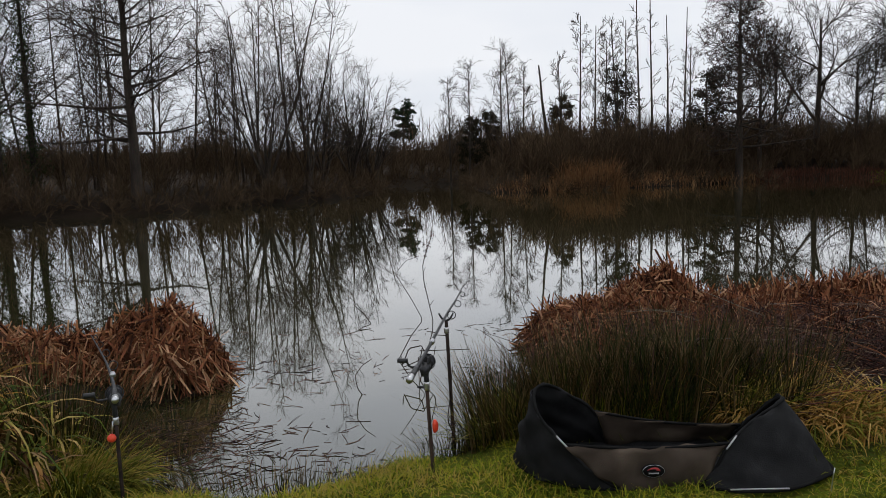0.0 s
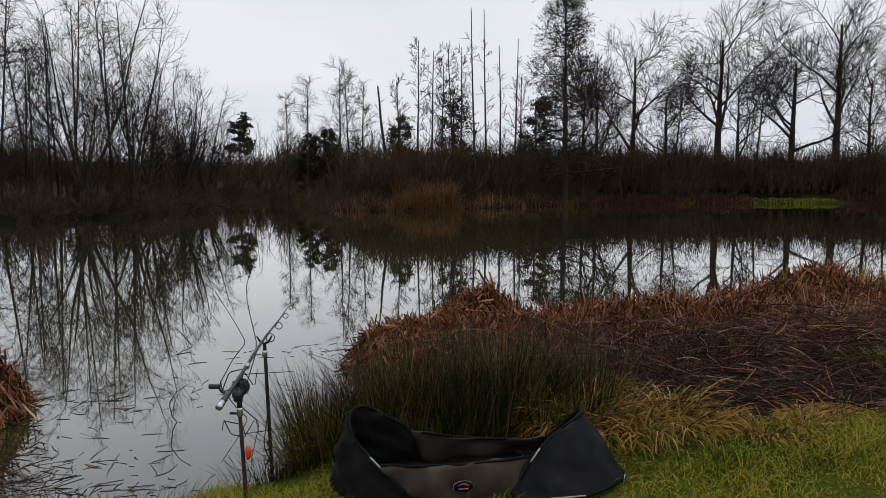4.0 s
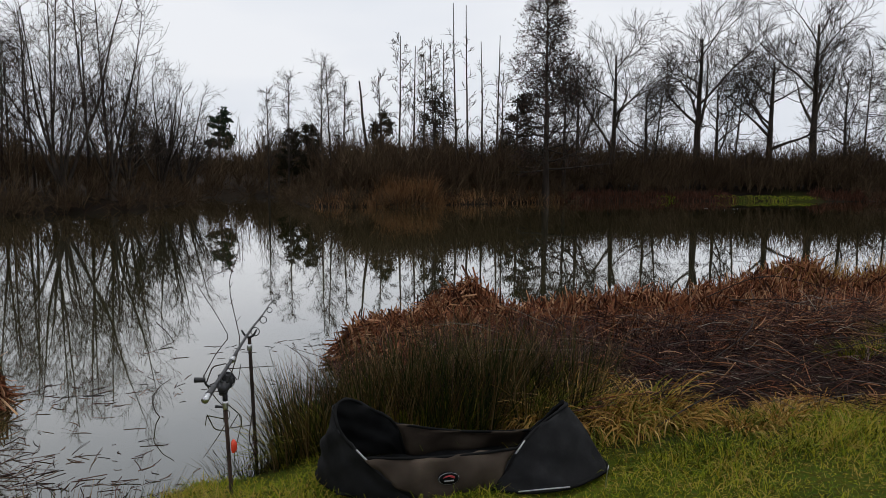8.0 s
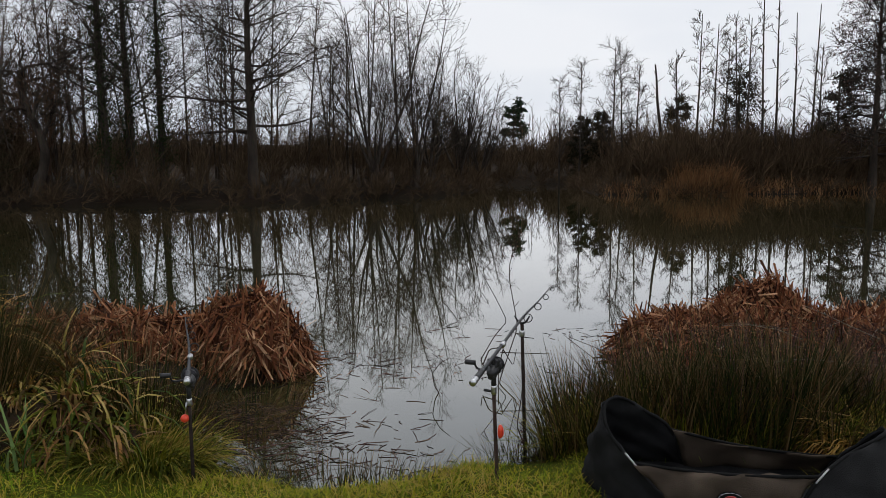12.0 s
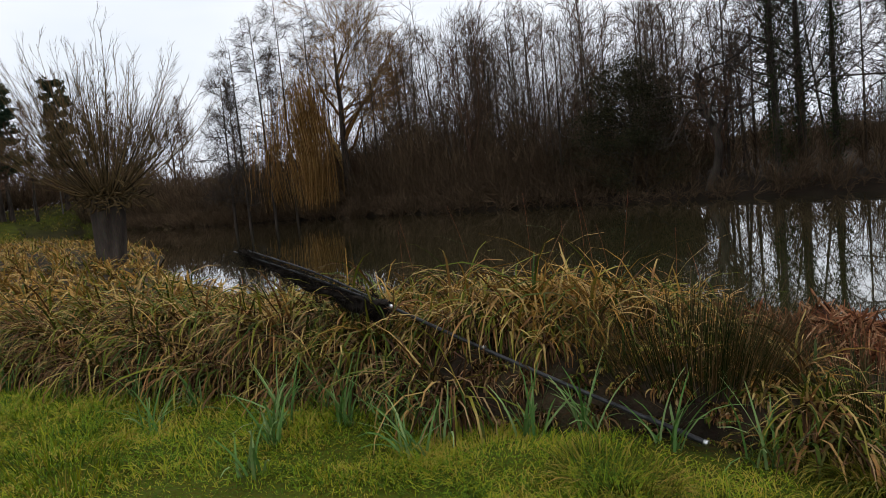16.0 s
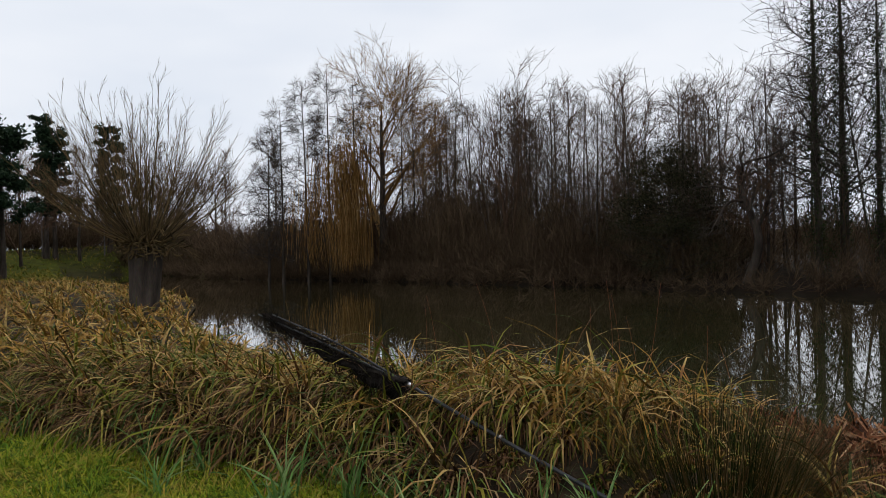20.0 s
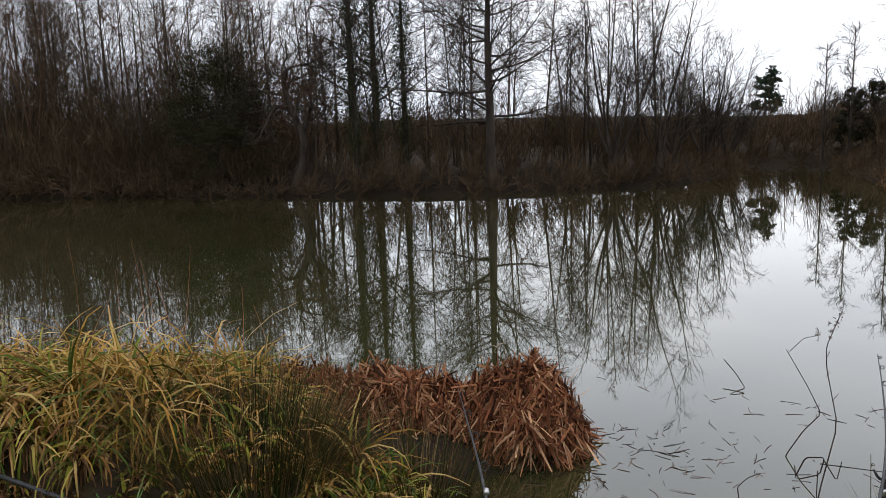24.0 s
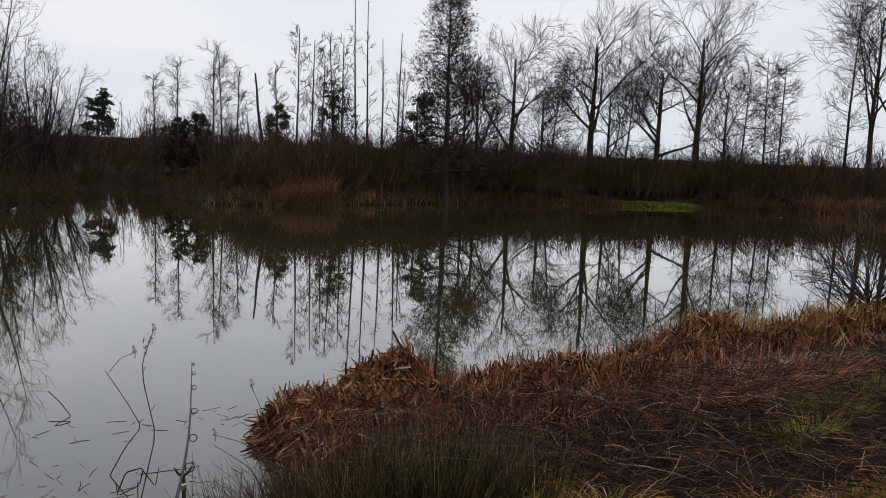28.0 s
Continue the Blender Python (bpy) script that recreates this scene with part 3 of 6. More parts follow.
# leaning snag
g = rg(190)
tr = trunk_line(g, 4.0, 10, (-0.1, 0), 0.03, 0.1, 0.03)
a = sprout(g, *tr, 9, 0.3, 0.95, 0.9, 0.6, 4, 0.3, 0.2, 0.4, 0.4, 0.3, 0.01)
tree("dead_tree", 4.1, 28.1, "crooked broken dead trunk leaning over the scrub", tr, [(*a, 3)], M_BARK, M_BARK, sides=5)


def pine(x, y, h, label, crown_from, rad, n, seed, m, needles=26, size=0.3, group=""):
    """A pine or spruce: trunk, boughs and needle clumps."""
    g = rg(seed)
    tr = trunk_line(g, h, 9, (0, 0), 0.015, h * 0.02, 0.03)
    a = sprout(g, *tr, n, crown_from, 0.98, 1.35, rad, 6, 0.3, 0.08, 0.35, 0.62, 0.3, 0.015)
    b = sprout(g, *a, 4, 0.35, 1.0, 0.7, rad * 0.35, 3, 0.25, 0.1, 0.5, 0.4, 0.4, 0.010)
    tips = np.concatenate([a[0][:, 3:].reshape(-1, 3), b[0][:, 1:].reshape(-1, 3)])
    cloud = leaf_cloud(g, tips, rad * 0.17, needles, size, 0.4)
    return tree("pine_tree", x, y, label, tr, [(*a, 3)], M_BARK, M_BARK, group, extra=[("needle_foliage", cloud, m)])


pine(-2.2, 42.3, 3.3, "small dark pine beyond the gap in the trees", 0.4, 1.1, 22, 200, M_NEEDLE, 12, 0.13)
for i, (x, y, h, r) in enumerate([(7.2, 31.0, 3.8, 1.3), (10.3, 29.4, 3.7, 1.1), (1.3, 33.0, 2.7, 0.7), (2.1, 33.0, 2.7, 0.7), (5.0, 31.5, 2.9, 0.9)]):
    pine(x, y, h, "dark bushy evergreen behind bare stems", 0.05, r, 40, 205 + i, M_DARKLEAF, 12, 0.075, "dark evergreens in the far scrub")

# left bank: willow clumps, larch-like alder, ivy-clad trunks
g = rg(220)
for i, (x, y, h, st, fl) in enumerate([(-5.6, 23.6, 6.6, 9, 0.34), (-4.5, 24.9, 5.9, 8, 0.3), (-3.4, 27.6, 4.1, 11, 0.4), (-2.9, 30.6, 3.9, 10, 0.4), (-4.2, 26.4, 4.4, 9, 0.35), (-3.6, 32.5, 3.3, 10, 0.4)]):
    g = rg(221 + i)
    tr, cr = many_stems(g, h, 0.14, st - 2, 8, 6, 4, fl, 0.008)
    tree("willow_clump", x, y, "many-stemmed bare willow rising from the bank", tr, cr, M_BARK, M_BARK, "willow clumps on the pond bank")
g = rg(230)
tr, cr = side_branched(g, 9.6, 0.175, 60, 3.2, 1.38, 0.4, 11, 8, 0.18, (0.0, 0.0), 0.010, 0.8)
tree("alder", -8.6, 20.9, "large alder with level branches on the pond bank", tr, cr, M_BARK, M_BARK)
for i, (x, y, h, r) in enumerate([(-13.1, 20.6, 10.2, 0.14), (-12.7, 21.3, 10.4, 0.15), (-12.0, 21.9, 9.4, 0.1)]):
    g = rg(235 + i)
    tr, cr = side_branched(g, h, r, 38, 2.7, 1.2, 0.35, 8, 5, 0.22, (0, 0), 0.0095)
    ivy = leaf_cloud(g, np.repeat(tr[0][0, 1:9], 1, axis=0) + g.normal(0, 0.04, (8, 3)), 0.34, 600, 0.06, 3.2)
    tree("ivy_clad_tree", x, y, "tall bare tree with its trunk wrapped in ivy", tr, cr, M_BARK, M_BARK, "ivy-clad trees on the bank", extra=[("ivy", ivy, M_IVY)])
g = rg(240)
tr = trunk_line(g, 3.6, 12, (0.02, 0.05), 0.05, 0.16, 0.08, 1.2, 2.2)
a = sprout(g, *tr, 9, 0.45, 1.0, 0.9, 3.2, 9, 0.5, 0.33, 0.6, 0.3, 0.2, 0.02)
b = sprout(g, *a, 9, 0.2, 1.0, 0.8, 1.2, 6, 0.3, 0.25, 0.5, 0.4, 0.3, 0.011)
c = sprout(g, *b, 6, 0.2, 1.0, 0.7, 0.5, 3, 0.2, 0.2, 0.6, 0.4, 0.5, 0.008)
tree("crooked_tree", -15.0, 19.9, "old tree with twisted crooked limbs over the water", tr, [(*a, 5), (*b, 4), (*c, 3)], M_BARK, M_BARK)
pine(-17.7, 19.6, 4.1, "dense dark green yew beside the water", 0.03, 2.3, 120, 245, M_YEW, 22, 0.05)
# dense row of thin trees
for i in range(43):
    g = rg(250 + i)
    f = min(i, 39) / 39
    x = -32.5 + 17.5 * f + g.normal(0, 0.35)
    y = 17.6 + 2.0 * f + g.uniform(0.2, 4.2)
    h = (9.4 - 2.3 * f) * g.uniform(0.78, 1.02)
    if i >= 40:
        x, y, h = ((-31.5, 17.5, 9.2), (-30.7, 17.9, 9.4), (-32.3, 17.2, 8.8))[i - 40]
    if i % 2:
        tr, cr = many_stems(g, h * 0.92, 0.11, 4, 8, 6, 3, 0.17, 0.0085)
    else:
        tr, cr = side_branched(g, h * 0.9, 0.06, 26, 1.9, 0.7, 0.3, 6, 4, 0.15, (g.normal(0, 0.035), 0), 0.0085, 0.6)
    tree("slender_tree", x, y, THIN_L, tr, cr, M_BARK, M_BRANCH if i % 3 else M_REDBRANCH, "dense row of bare trees", sides=5)
for i in range(30):
    g = rg(300 + i)
    x = -15.5 + 11.0 * i / 29 + g.normal(0, 0.3)
    y = 22.0 + (x + 13) * 0.32 + g.uniform(0.3, 2.5)
    tr, cr = side_branched(g, g.uniform(3.6, 7.0), 0.05, 20, 1.7, 0.8, 0.3, 6, 4, 0.12, (g.normal(0, 0.08), 0), 0.0085)
    tree("slender_tree", x, y, "thin bare sapling in the bankside scrub", tr, cr, M_BARK, M_BRANCH, "bankside saplings", sides=5)
# a second, looser row behind the first
for i in range(26):
    g = rg(900 + i)
    f = i / 25
    x = -41.0 + 25.0 * f + g.normal(0, 0.5)
    y = 19.6 + 4.2 * f + g.uniform(0.0, 3.5)
    h = (10.0 - 2.6 * f) * g.uniform(0.75, 1.0)
    tr, cr = side_branched(g, h, 0.085, 30, 2.3, 0.75, 0.3, 7, 4, 0.12, (g.normal(0, 0.03), 0), 0.011, 0.6)
    tree("slender_tree", x, y, THIN_L, tr, cr, M_BARK, M_REDBRANCH if i % 3 == 0 else M_BRANCH, "dense row of bare trees", sides=5)
# birches beside the weeping willow
for i, (x, y, h, lx) in enumerate([(-36.4, 12.6, 8.7, 0.0), (-35.5, 13.6, 10.2, -0.05), (-35.6, 14.8, 10.7, 0.0), (-37.5, 12.2, 7.4, 0.05), (-34.2, 15.6, 10.0, 0.0)]):
    g = rg(310 + i)
    tr, cr = side_branched(g, h, 0.085, 46, 2.1, 1.3, 0.1, 9, 6, 0.12, (lx, 0), 0.0105)
    tree("alder", x, y, "slim alder with level branches on the far bank", tr, cr, M_BARK, M_BARK, "slim alders by the weeping willow")
# weeping willow
g = rg(320)
tr, cr = broad(g, 9.8, 0.26, 14, 9, 8, 6, 0.22, 0.85, 0.4, 0.0105)
n = 600
lat, dep = np.clip(g.normal(0.15, 0.45, n), -0.95, 1.05), g.normal(0, 0.5, n)
lat = np.where(g.uniform(0, 1, n) < 0.14, g.normal(-1.6, 0.5, n), lat)
top = np.stack([0.9 + 0.45 * lat + 0.3 * dep, -2.4 + 0.9 * lat - 0.6 * dep, 5.0 - 0.3 * lat ** 2 + 0.35 * np.sin(lat * 5.0) + g.normal(0, 0.85, n)], 1)
top[:, 2] = np.clip(top[:, 2], 2.2, 6.6)
fall = np.zeros((n, 6, 3))
lock = 0.5 + 0.5 * np.sin(lat * 9.0 + 1.2 * np.sin(lat * 23.0))
drop = (top[:, 2] - g.uniform(0.1, 0.9, n) - 1.4 * (1 - lock) * g.uniform(0, 1, n)) * np.where(g.uniform(0, 1, n) < 0.16, g.uniform(0.3, 0.8, n), 1.0)
for s in range(6):
    fall[:, s] = top + np.stack([0.12 * np.sin(s * 0.9 + top[:, 1] * 3), 0.12 * np.cos(s * 0.8 + top[:, 0] * 3), -drop * s / 5], 1)
strands = tubes(fall, np.full((n, 6), 0.010) * np.linspace(1, 0.5, 6), 3)
up = sprout(g, *tr, 14, 0.5, 1.0, 0.8, 3.0, 7, -0.9, 0.15, 0.3, 0.2, 0.2, 0.012)
up2 = sprout(g, *up, 16, 0.1, 1.0, 0.8, 1.8, 5, -1.4, 0.12, 0.4, 0.2, 0.4, 0.009)
tree("weeping_willow", -33.2, 16.6, "weeping willow with a golden curtain of hanging twigs", tr, cr, M_BARK, M_GOLD,
     extra=[("hanging_curtain", strands, M_GOLD), ("drooping_growth", join_np([tubes(*up, 4), tubes(*up2, 3)]), M_GOLD)])

# pollard willow by the near bank
g = rg(330)
px_, py_ = -18.45, 3.03
tr = trunk_line(g, 1.62, 8, (0.02, 0.03), 0.03, 0.31, 0.40, 1.15)
head = tr[0][0, -1]
n = 130
az = g.uniform(0, 2 * np.pi, n)
el = np.arccos(g.uniform(0.06, 1.0, n) ** 0.7)
d0 = np.stack([np.cos(az) * np.sin(el), np.sin(az) * np.sin(el), np.cos(el)], 1)
L = g.uniform(1.75, 4.2, n) * (0.68 + 0.32 * np.cos(el))
k = 10
S = np.zeros((n, k, 3))
S[:, 0] = head + d0 * np.array([0.42, 0.42, 0.2]) * g.uniform(0.4, 1.0, (n, 1))
d = d0.copy()
for s in range(1, k):
    d = unit(d + g.normal(0, 0.03, d.shape) + np.array([0, 0, 0.085]))
    S[:, s] = S[:, s - 1] + d * (L / (k - 1))[:, None]
shoots = (S, g.uniform(0.007, 0.019, n)[:, None] * np.linspace(1, 0.25, k)[None])
s2 = sprout(g, *shoots, 9, 0.25, 1.0, 0.45, 0.95, 5, 0.2, 0.05, 0.5, 0.55, 0.35, 0.005)
s3 = sprout(g, *s2, 4, 0.2, 1.0, 0.38, 0.32, 2, 0.1, 0.08, 0.6, 0.4, 0.5, 0.0042)
n = 46
az = g.uniform(-1.2, 1.9, n)
sag = np.stack([np.cos(az), np.sin(az), np.full(n, 0.25)], 1)
W_ = np.zeros((n, 7, 3))
W_[:, 0] = head + sag * np.array([0.35, 0.35, 0.1])
for s in range(1, 7):
    sag = unit(sag + g.normal(0, 0.05, sag.shape) + np.array([0, 0, -0.2]))
    W_[:, s] = W_[:, s - 1] + sag * g.uniform(0.5, 1.6, n)[:, None] / 6
sagging = (W_, np.full((n, 7), 0.0065) * np.linspace(1, 0.4, 7))
n = 420
knot = head + g.normal(0, 1, (n, 3)) * np.array([0.27, 0.27, 0.12])
kn = np.stack([knot, knot + unit(g.normal(size=(n, 3))) * 0.28 + np.array([0, 0, 0.05])], 1)
kn = np.stack([kn[:, 0], kn.mean(1) + g.normal(0, 0.03, (n, 3)), kn[:, 1]], 1)
t = tree("pollard_willow", px_, py_, "old pollard willow with a thick trunk and whippy shoots", tr, [(*s2, 3), (*s3, 0)], M_BARK, M_POLLARD, sides=10,
         extra=[("whippy_growth", join_np([tubes(*shoots, 4), tubes(*sagging, 3)]), M_POLLARD), ("knotted_head", tubes(kn, np.full((n, 3), 0.018), 4), M_POLLARD)])

for c_ in t.children:
    if c_.name.startswith(("whippy", "knotted", "crown")):
        tagged(c_, kind="stuff")
# pines and bare trees in the far left corner
def on_land(x, y, h):
    """Moves a tree outwards, growing with the distance, until it stands on the bank."""
    while float(shore_distance(np.array([x]), np.array([y]))[0]) < 2.5:
        x, y, h = x * 1.05, y * 1.05, h * 1.05
    return x, y, h


for i, (x, y, h, r, m) in enumerate([(-52.3, 0.6, 9.7, 1.9, M_NEEDLE), (-54.2, -2.9, 11.0, 2.6, M_NEEDLE), (-50.2, 2.8, 8.4, 1.4, M_NEEDLE), (-55.0, 6.9, 8.3, 1.5, M_NEEDLE), (-58, 3.8, 8.8, 1.6, M_NEEDLE), (-51.0, -4.6, 9.6, 2.2, M_NEEDLE)]):
    x, y, h = on_land(x, y, h)
    pine(x, y, h, "tall dark pine behind the pollard willow", 0.3, r * 1.2, 46, 340 + i, m, 18, 0.2, "pines beyond the pond")
for i, (x, y, h) in enumerate([(-44.8, -6.4, 13.0), (-48.0, -4.6, 10.2), (-47.0, -8.5, 11.5), (-46.5, -3.2, 7.0)]):
    g = rg(350 + i)
    tr, cr = broad(g, h, 0.2, 13, 10, 7, 6, 0.1, 1.0, 0.2, 0.015)
    tree("broadleaf_tree", x, y, "dense bare tree at the end of the lawn", tr, cr, M_BARK, M_REDBRANCH, "bare trees at the end of the lawn")
for i, (x, y, h) in enumerate([(-48.2, 2.5, 6.7), (-49.0, 4.4, 6.2), (-47.0, 5.6, 5.4), (-51.5, 9.5, 7.5), (-46.5, 12.5, 7.0), (-43.0, 14.5, 7.5), (-40.0, 15.8, 8.0)]):
    g = rg(360 + i)
    x, y, h = on_land(x, y, h)
    tr, cr = side_branched(g, h, 0.06, 34, 1.7, 0.6, 0.4, 8, 5, 0.15, (0, 0), 0.012)
    tree("birch_tree", x, y, "bare birch in the mixed wood beyond the pond", tr, cr, M_BARKPALE, M_REDBRANCH, "birches beyond the pond", sides=5)
for i, (x, y, h) in enumerate([(-62, -9, 10.5), (-60, -5.5, 9.5), (-63, -1.5, 9.0), (-61, 1.8, 8.8), (-60, 5.5, 7.6), (-62, 9.5, 7.4), (-57, 11.8, 7.0), (-52, 13.2, 6.6), (-57, -8.0, 10.0), (-51.5, -7.5, 9.0)]):
    g = rg(380 + i)
    x, y, h = on_land(x, y, h)
    tr, cr = broad(g, h, 0.14, 11, 8, 6, 3, 0.1, 0.8, 0.35, 0.018)
    tree("broadleaf_tree", x, y, "bare reddish tree in the wood beyond the pond", tr, cr, M_BARK, M_REDBRANCH, "bare wood beyond the pond", sides=5)
g = rg(370)
c = np.array([-40.5, -5.4, 1.3]) + g.normal(0, 1, (260, 3)) * np.array([1.4, 1.4, 0.85])
bush = thing("beech_bush", (-40.5, -5.4, 0.15), "low bush holding russet dead leaves", "bush")
tr = sprout(g, *trunk_line(g, 0.5, 4, (0, 0), 0, 0.1, 0.08), 20, 0.2, 1, 0.7, 2.6, 5, 0.3, 0.15, 0.5, 0.2, 0.3, 0.012)
part("branch_work", tubes(*tr, 4), M_BARK, bush)
part("russet_foliage", leaf_cloud(g, c - np.array([-40.5, -5.4, 0.15]), 0.5, 16, 0.12), M_RUSSET, bush)


# ---- scrub: stuff
def scrub(name, seed, feet, h0, h1, stems, n_twigs, m, label, lean=0.35, thick=0.008, fine=0.6):
    g = rg(seed)
    n = len(feet)
    up0 = np.zeros((n, 3, 3))
    up0[:, :, 2] = np.linspace(0, 0.25, 3)
    up0 += feet[:, None]
    P, R = sprout(g, up0, np.full((n, 3), thick * 2), stems, 0, 1, lean, 1.0, 3, 0.2, 0.14, 0.6, 0.0, 0.3, thick)
    s = np.repeat(g.uniform(h0, h1, n), stems)[:, None, None]
    P = P[:, :1] + (P - P[:, :1]) * s
    b = sprout(g, P, R, n_twigs, 0.1, 1.0, 0.75, fine, 2, 0.2, 0.25, 0.8, 0.3, 0.5, thick * 0.75)
    ob = new(name, mesh_np(name, *join_np([twigs(P, R * 1.2), twigs(*b)]), m))
    return tagged(ob, label, "scrub", kind="stuff")


def belt(seed, n, near, far, keep, box=(-64, 40, -12, 48)):
    g = rg(seed)
    return scatter(g, n, *box, lambda x, y, d: (d > near) & (d < far) & keep(x, y))


def left_side(x, y):
    return (x < -1.0) & (y > 8) & (x > -45)


def right_side(x, y):
    return (x > -1.5) & (y > 10) & (x < 34) & ~((x > 12) & (x < 23.5))


def hedge_side(x, y):
    return (x > 11) & (y > 10) & (x < 34)


def corner(x, y):
    return ((x < -40) & (x > -60) & (y > 9)) | ((x < -38) & (x > -60) & (y > -14) & (y < -6))


def west(x, y):
    return (x < -16.5) & (y > 8)


scrub("scrub", 400, belt(400, 9000, -0.1, 1.6, left_side), 0.35, 0.8, 6, 11, M_TWIG, "tangled brown scrub along the wooded bank", 0.6)
scrub("scrub", 406, belt(406, 24000, -0.35, 0.45, lambda x, y: left_side(x, y) | right_side(x, y)), 0.25, 0.55, 5, 8, M_TWIG, "low twigs hanging over the water's edge", 1.0, 0.007, 0.4)
scrub("scrub", 401, belt(401, 7000, 0.0, 2.2, lambda x, y: right_side(x, y) | hedge_side(x, y)), 0.35, 0.75, 6, 11, M_TWIG, "tangled brown scrub along the far bank", 0.5)
scrub("scrub", 409, belt(409, 6000, -0.2, 0.6, lambda x, y: (y > 15) & (x < 12), (-36, 12, 15, 36)), 0.2, 0.45, 5, 6, M_TWIG, "leaf litter and low twigs on the far water's edge", 1.1, 0.009, 0.35)
scrub("scrub", 407, belt(407, 2600, -0.4, 0.9, lambda x, y: (x < -19) & (y > 7.5), (-58, -19, 7, 20)), 0.45, 1.1, 6, 11, M_TWIG, "low brush hanging over the water below the willow", 0.9, 0.013, 0.6)
scrub("scrub", 408, belt(408, 1500, 0.4, 3.2, west, (-34, -16, 16, 24)), 0.9, 1.9, 6, 10, M_TWIG, "dense brown brush under the bankside trees", 0.5, 0.011, 0.6)
scrub("scrub", 402, belt(402, 4200, 1.8, 7.0, lambda x, y: west(x, y) | corner(x, y)), 1.2, 2.6, 7, 12, M_TWIG, "tall bare thicket behind the banks", 0.35, 0.011, 0.9)
scrub("scrub", 404, belt(404, 650, 0.8, 6.5, lambda x, y: y > 10, (-35, -18.5, 17, 26)), 1.9, 4.2, 6, 12, M_TWIG, "high bare thicket under the row of trees", 0.28, 0.012, 1.0)
# sparse taller brush between the bankside trees
scrub("scrub", 411, belt(411, 7500, 0.8, 5.0, lambda x, y: (left_side(x, y) | right_side(x, y) | hedge_side(x, y)) & (x > -17)), 0.7, 1.7, 6, 11, M_TWIG, "open bare brush between the bankside trees", 0.35, 0.010, 0.6)
scrub("scrub", 413, belt(413, 3400, 1.0, 5.0, lambda x, y: left_side(x, y) & (x > -17)), 1.8, 3.4, 5, 14, M_TWIG, "tall thin bare suckers between the bankside trees", 0.22, 0.011, 0.8)


def ring(seed, n, r0, r1, a0, a1):
    """Places on an arc round the pond."""
    g = rg(seed)
    a, r = np.radians(g.uniform(a0, a1, n)), g.uniform(r0, r1, n)
    x, y = r * np.sin(a), r * np.cos(a)
    return np.stack([x, y, ground_z(x, y) - 0.01], 1)


scrub("scrub", 416, belt(416, 3600, 1.0, 5.0, lambda x, y: right_side(x, y) | hedge_side(x, y)), 1.2, 2.6, 5, 13, M_TWIG, "thin bare suckers between the trees of the far bank", 0.25, 0.012, 0.75)

scrub("scrub", 418, belt(418, 650, 0.4, 4.0, lambda x, y: x > 3.0, (3.0, 11.0, 24.5, 31)), 0.7, 1.9, 6, 10, M_TWIG, "dense brown thicket behind the reed bed", 0.35, 0.012, 0.7)
scrub("scrub", 419, belt(419, 1000, 1.2, 4.5, lambda x, y: x > 11, (11, 28, 24, 33)), 0.8, 1.8, 6, 10, M_TWIG, "dense brown hedge along the far bank", 0.4, 0.012, 0.7)
scrub("scrub", 421, belt(421, 1000, 0.6, 8.0, lambda x, y: y > 12, (-44, -29, 12, 24)), 1.4, 3.6, 6, 11, M_TWIG, "high brown thicket round the weeping willow", 0.35, 0.013, 1.0)

scrub("scrub", 422, belt(422, 900, 0.5, 6.0, lambda x, y: y > 9, (-68, -42, 9, 19)), 1.4, 3.2, 6, 11, M_TWIG, "brown thicket on the bank beyond the pollard willow", 0.4, 0.016, 0.9)

# the field hedge well behind the pond
scrub("far_hedge", 410, ring(410, 1150, 44.0, 49.0, -26, 62), 0.75, 1.6, 5, 6, M_TWIG, "dark bare field hedge well behind the pond", 0.45, 0.018, 0.7)
hub = rg(414).uniform(-26, 62, 26)
clumps = np.concatenate([ring(415 + i, 22, 43.0, 48.0, a - 0.9, a + 0.9) for i, a in enumerate(hub)])
scrub("far_hedge", 414, clumps, 1.1, 2.5, 5, 10, M_TWIG, "ragged taller growth in the field hedge", 0.4, 0.016, 0.9)
scrub("far_hedge", 412, ring(412, 420, 46.0, 62.0, -70, -26), 1.4, 2.6, 5, 10, M_TWIG, "dark bare woodland edge behind the trees", 0.4, 0.022, 1.2)
scrub("scrub", 417, belt(417, 620, 10.0, 34.0, lambda x, y: y < 15, (-88, -54, -18, 16)), 3.2, 6.0, 5, 13, M_TWIG, "tall bare brown woodland behind the pines", 0.3, 0.026, 1.5)
# dense thicket under the pines at the far left
scrub("scrub", 405, belt(405, 1600, 8.0, 20.0, lambda x, y: y < 15, (-86, -46, -16, 16)), 1.2, 3.2, 5, 11, M_TWIG, "brown thicket below the pines", 0.45, 0.022, 1.3)

# reed bed and low reeds on the far bank
SX, SY = [1.5, 3.2, 4.9, 7.2, 9.4, 13.7, 17.6, 21.7, 26, 29], [25.2, 24.8, 25.0, 25.8, 26.4, 27.5, 26.9, 25.9, 25.2, 22]


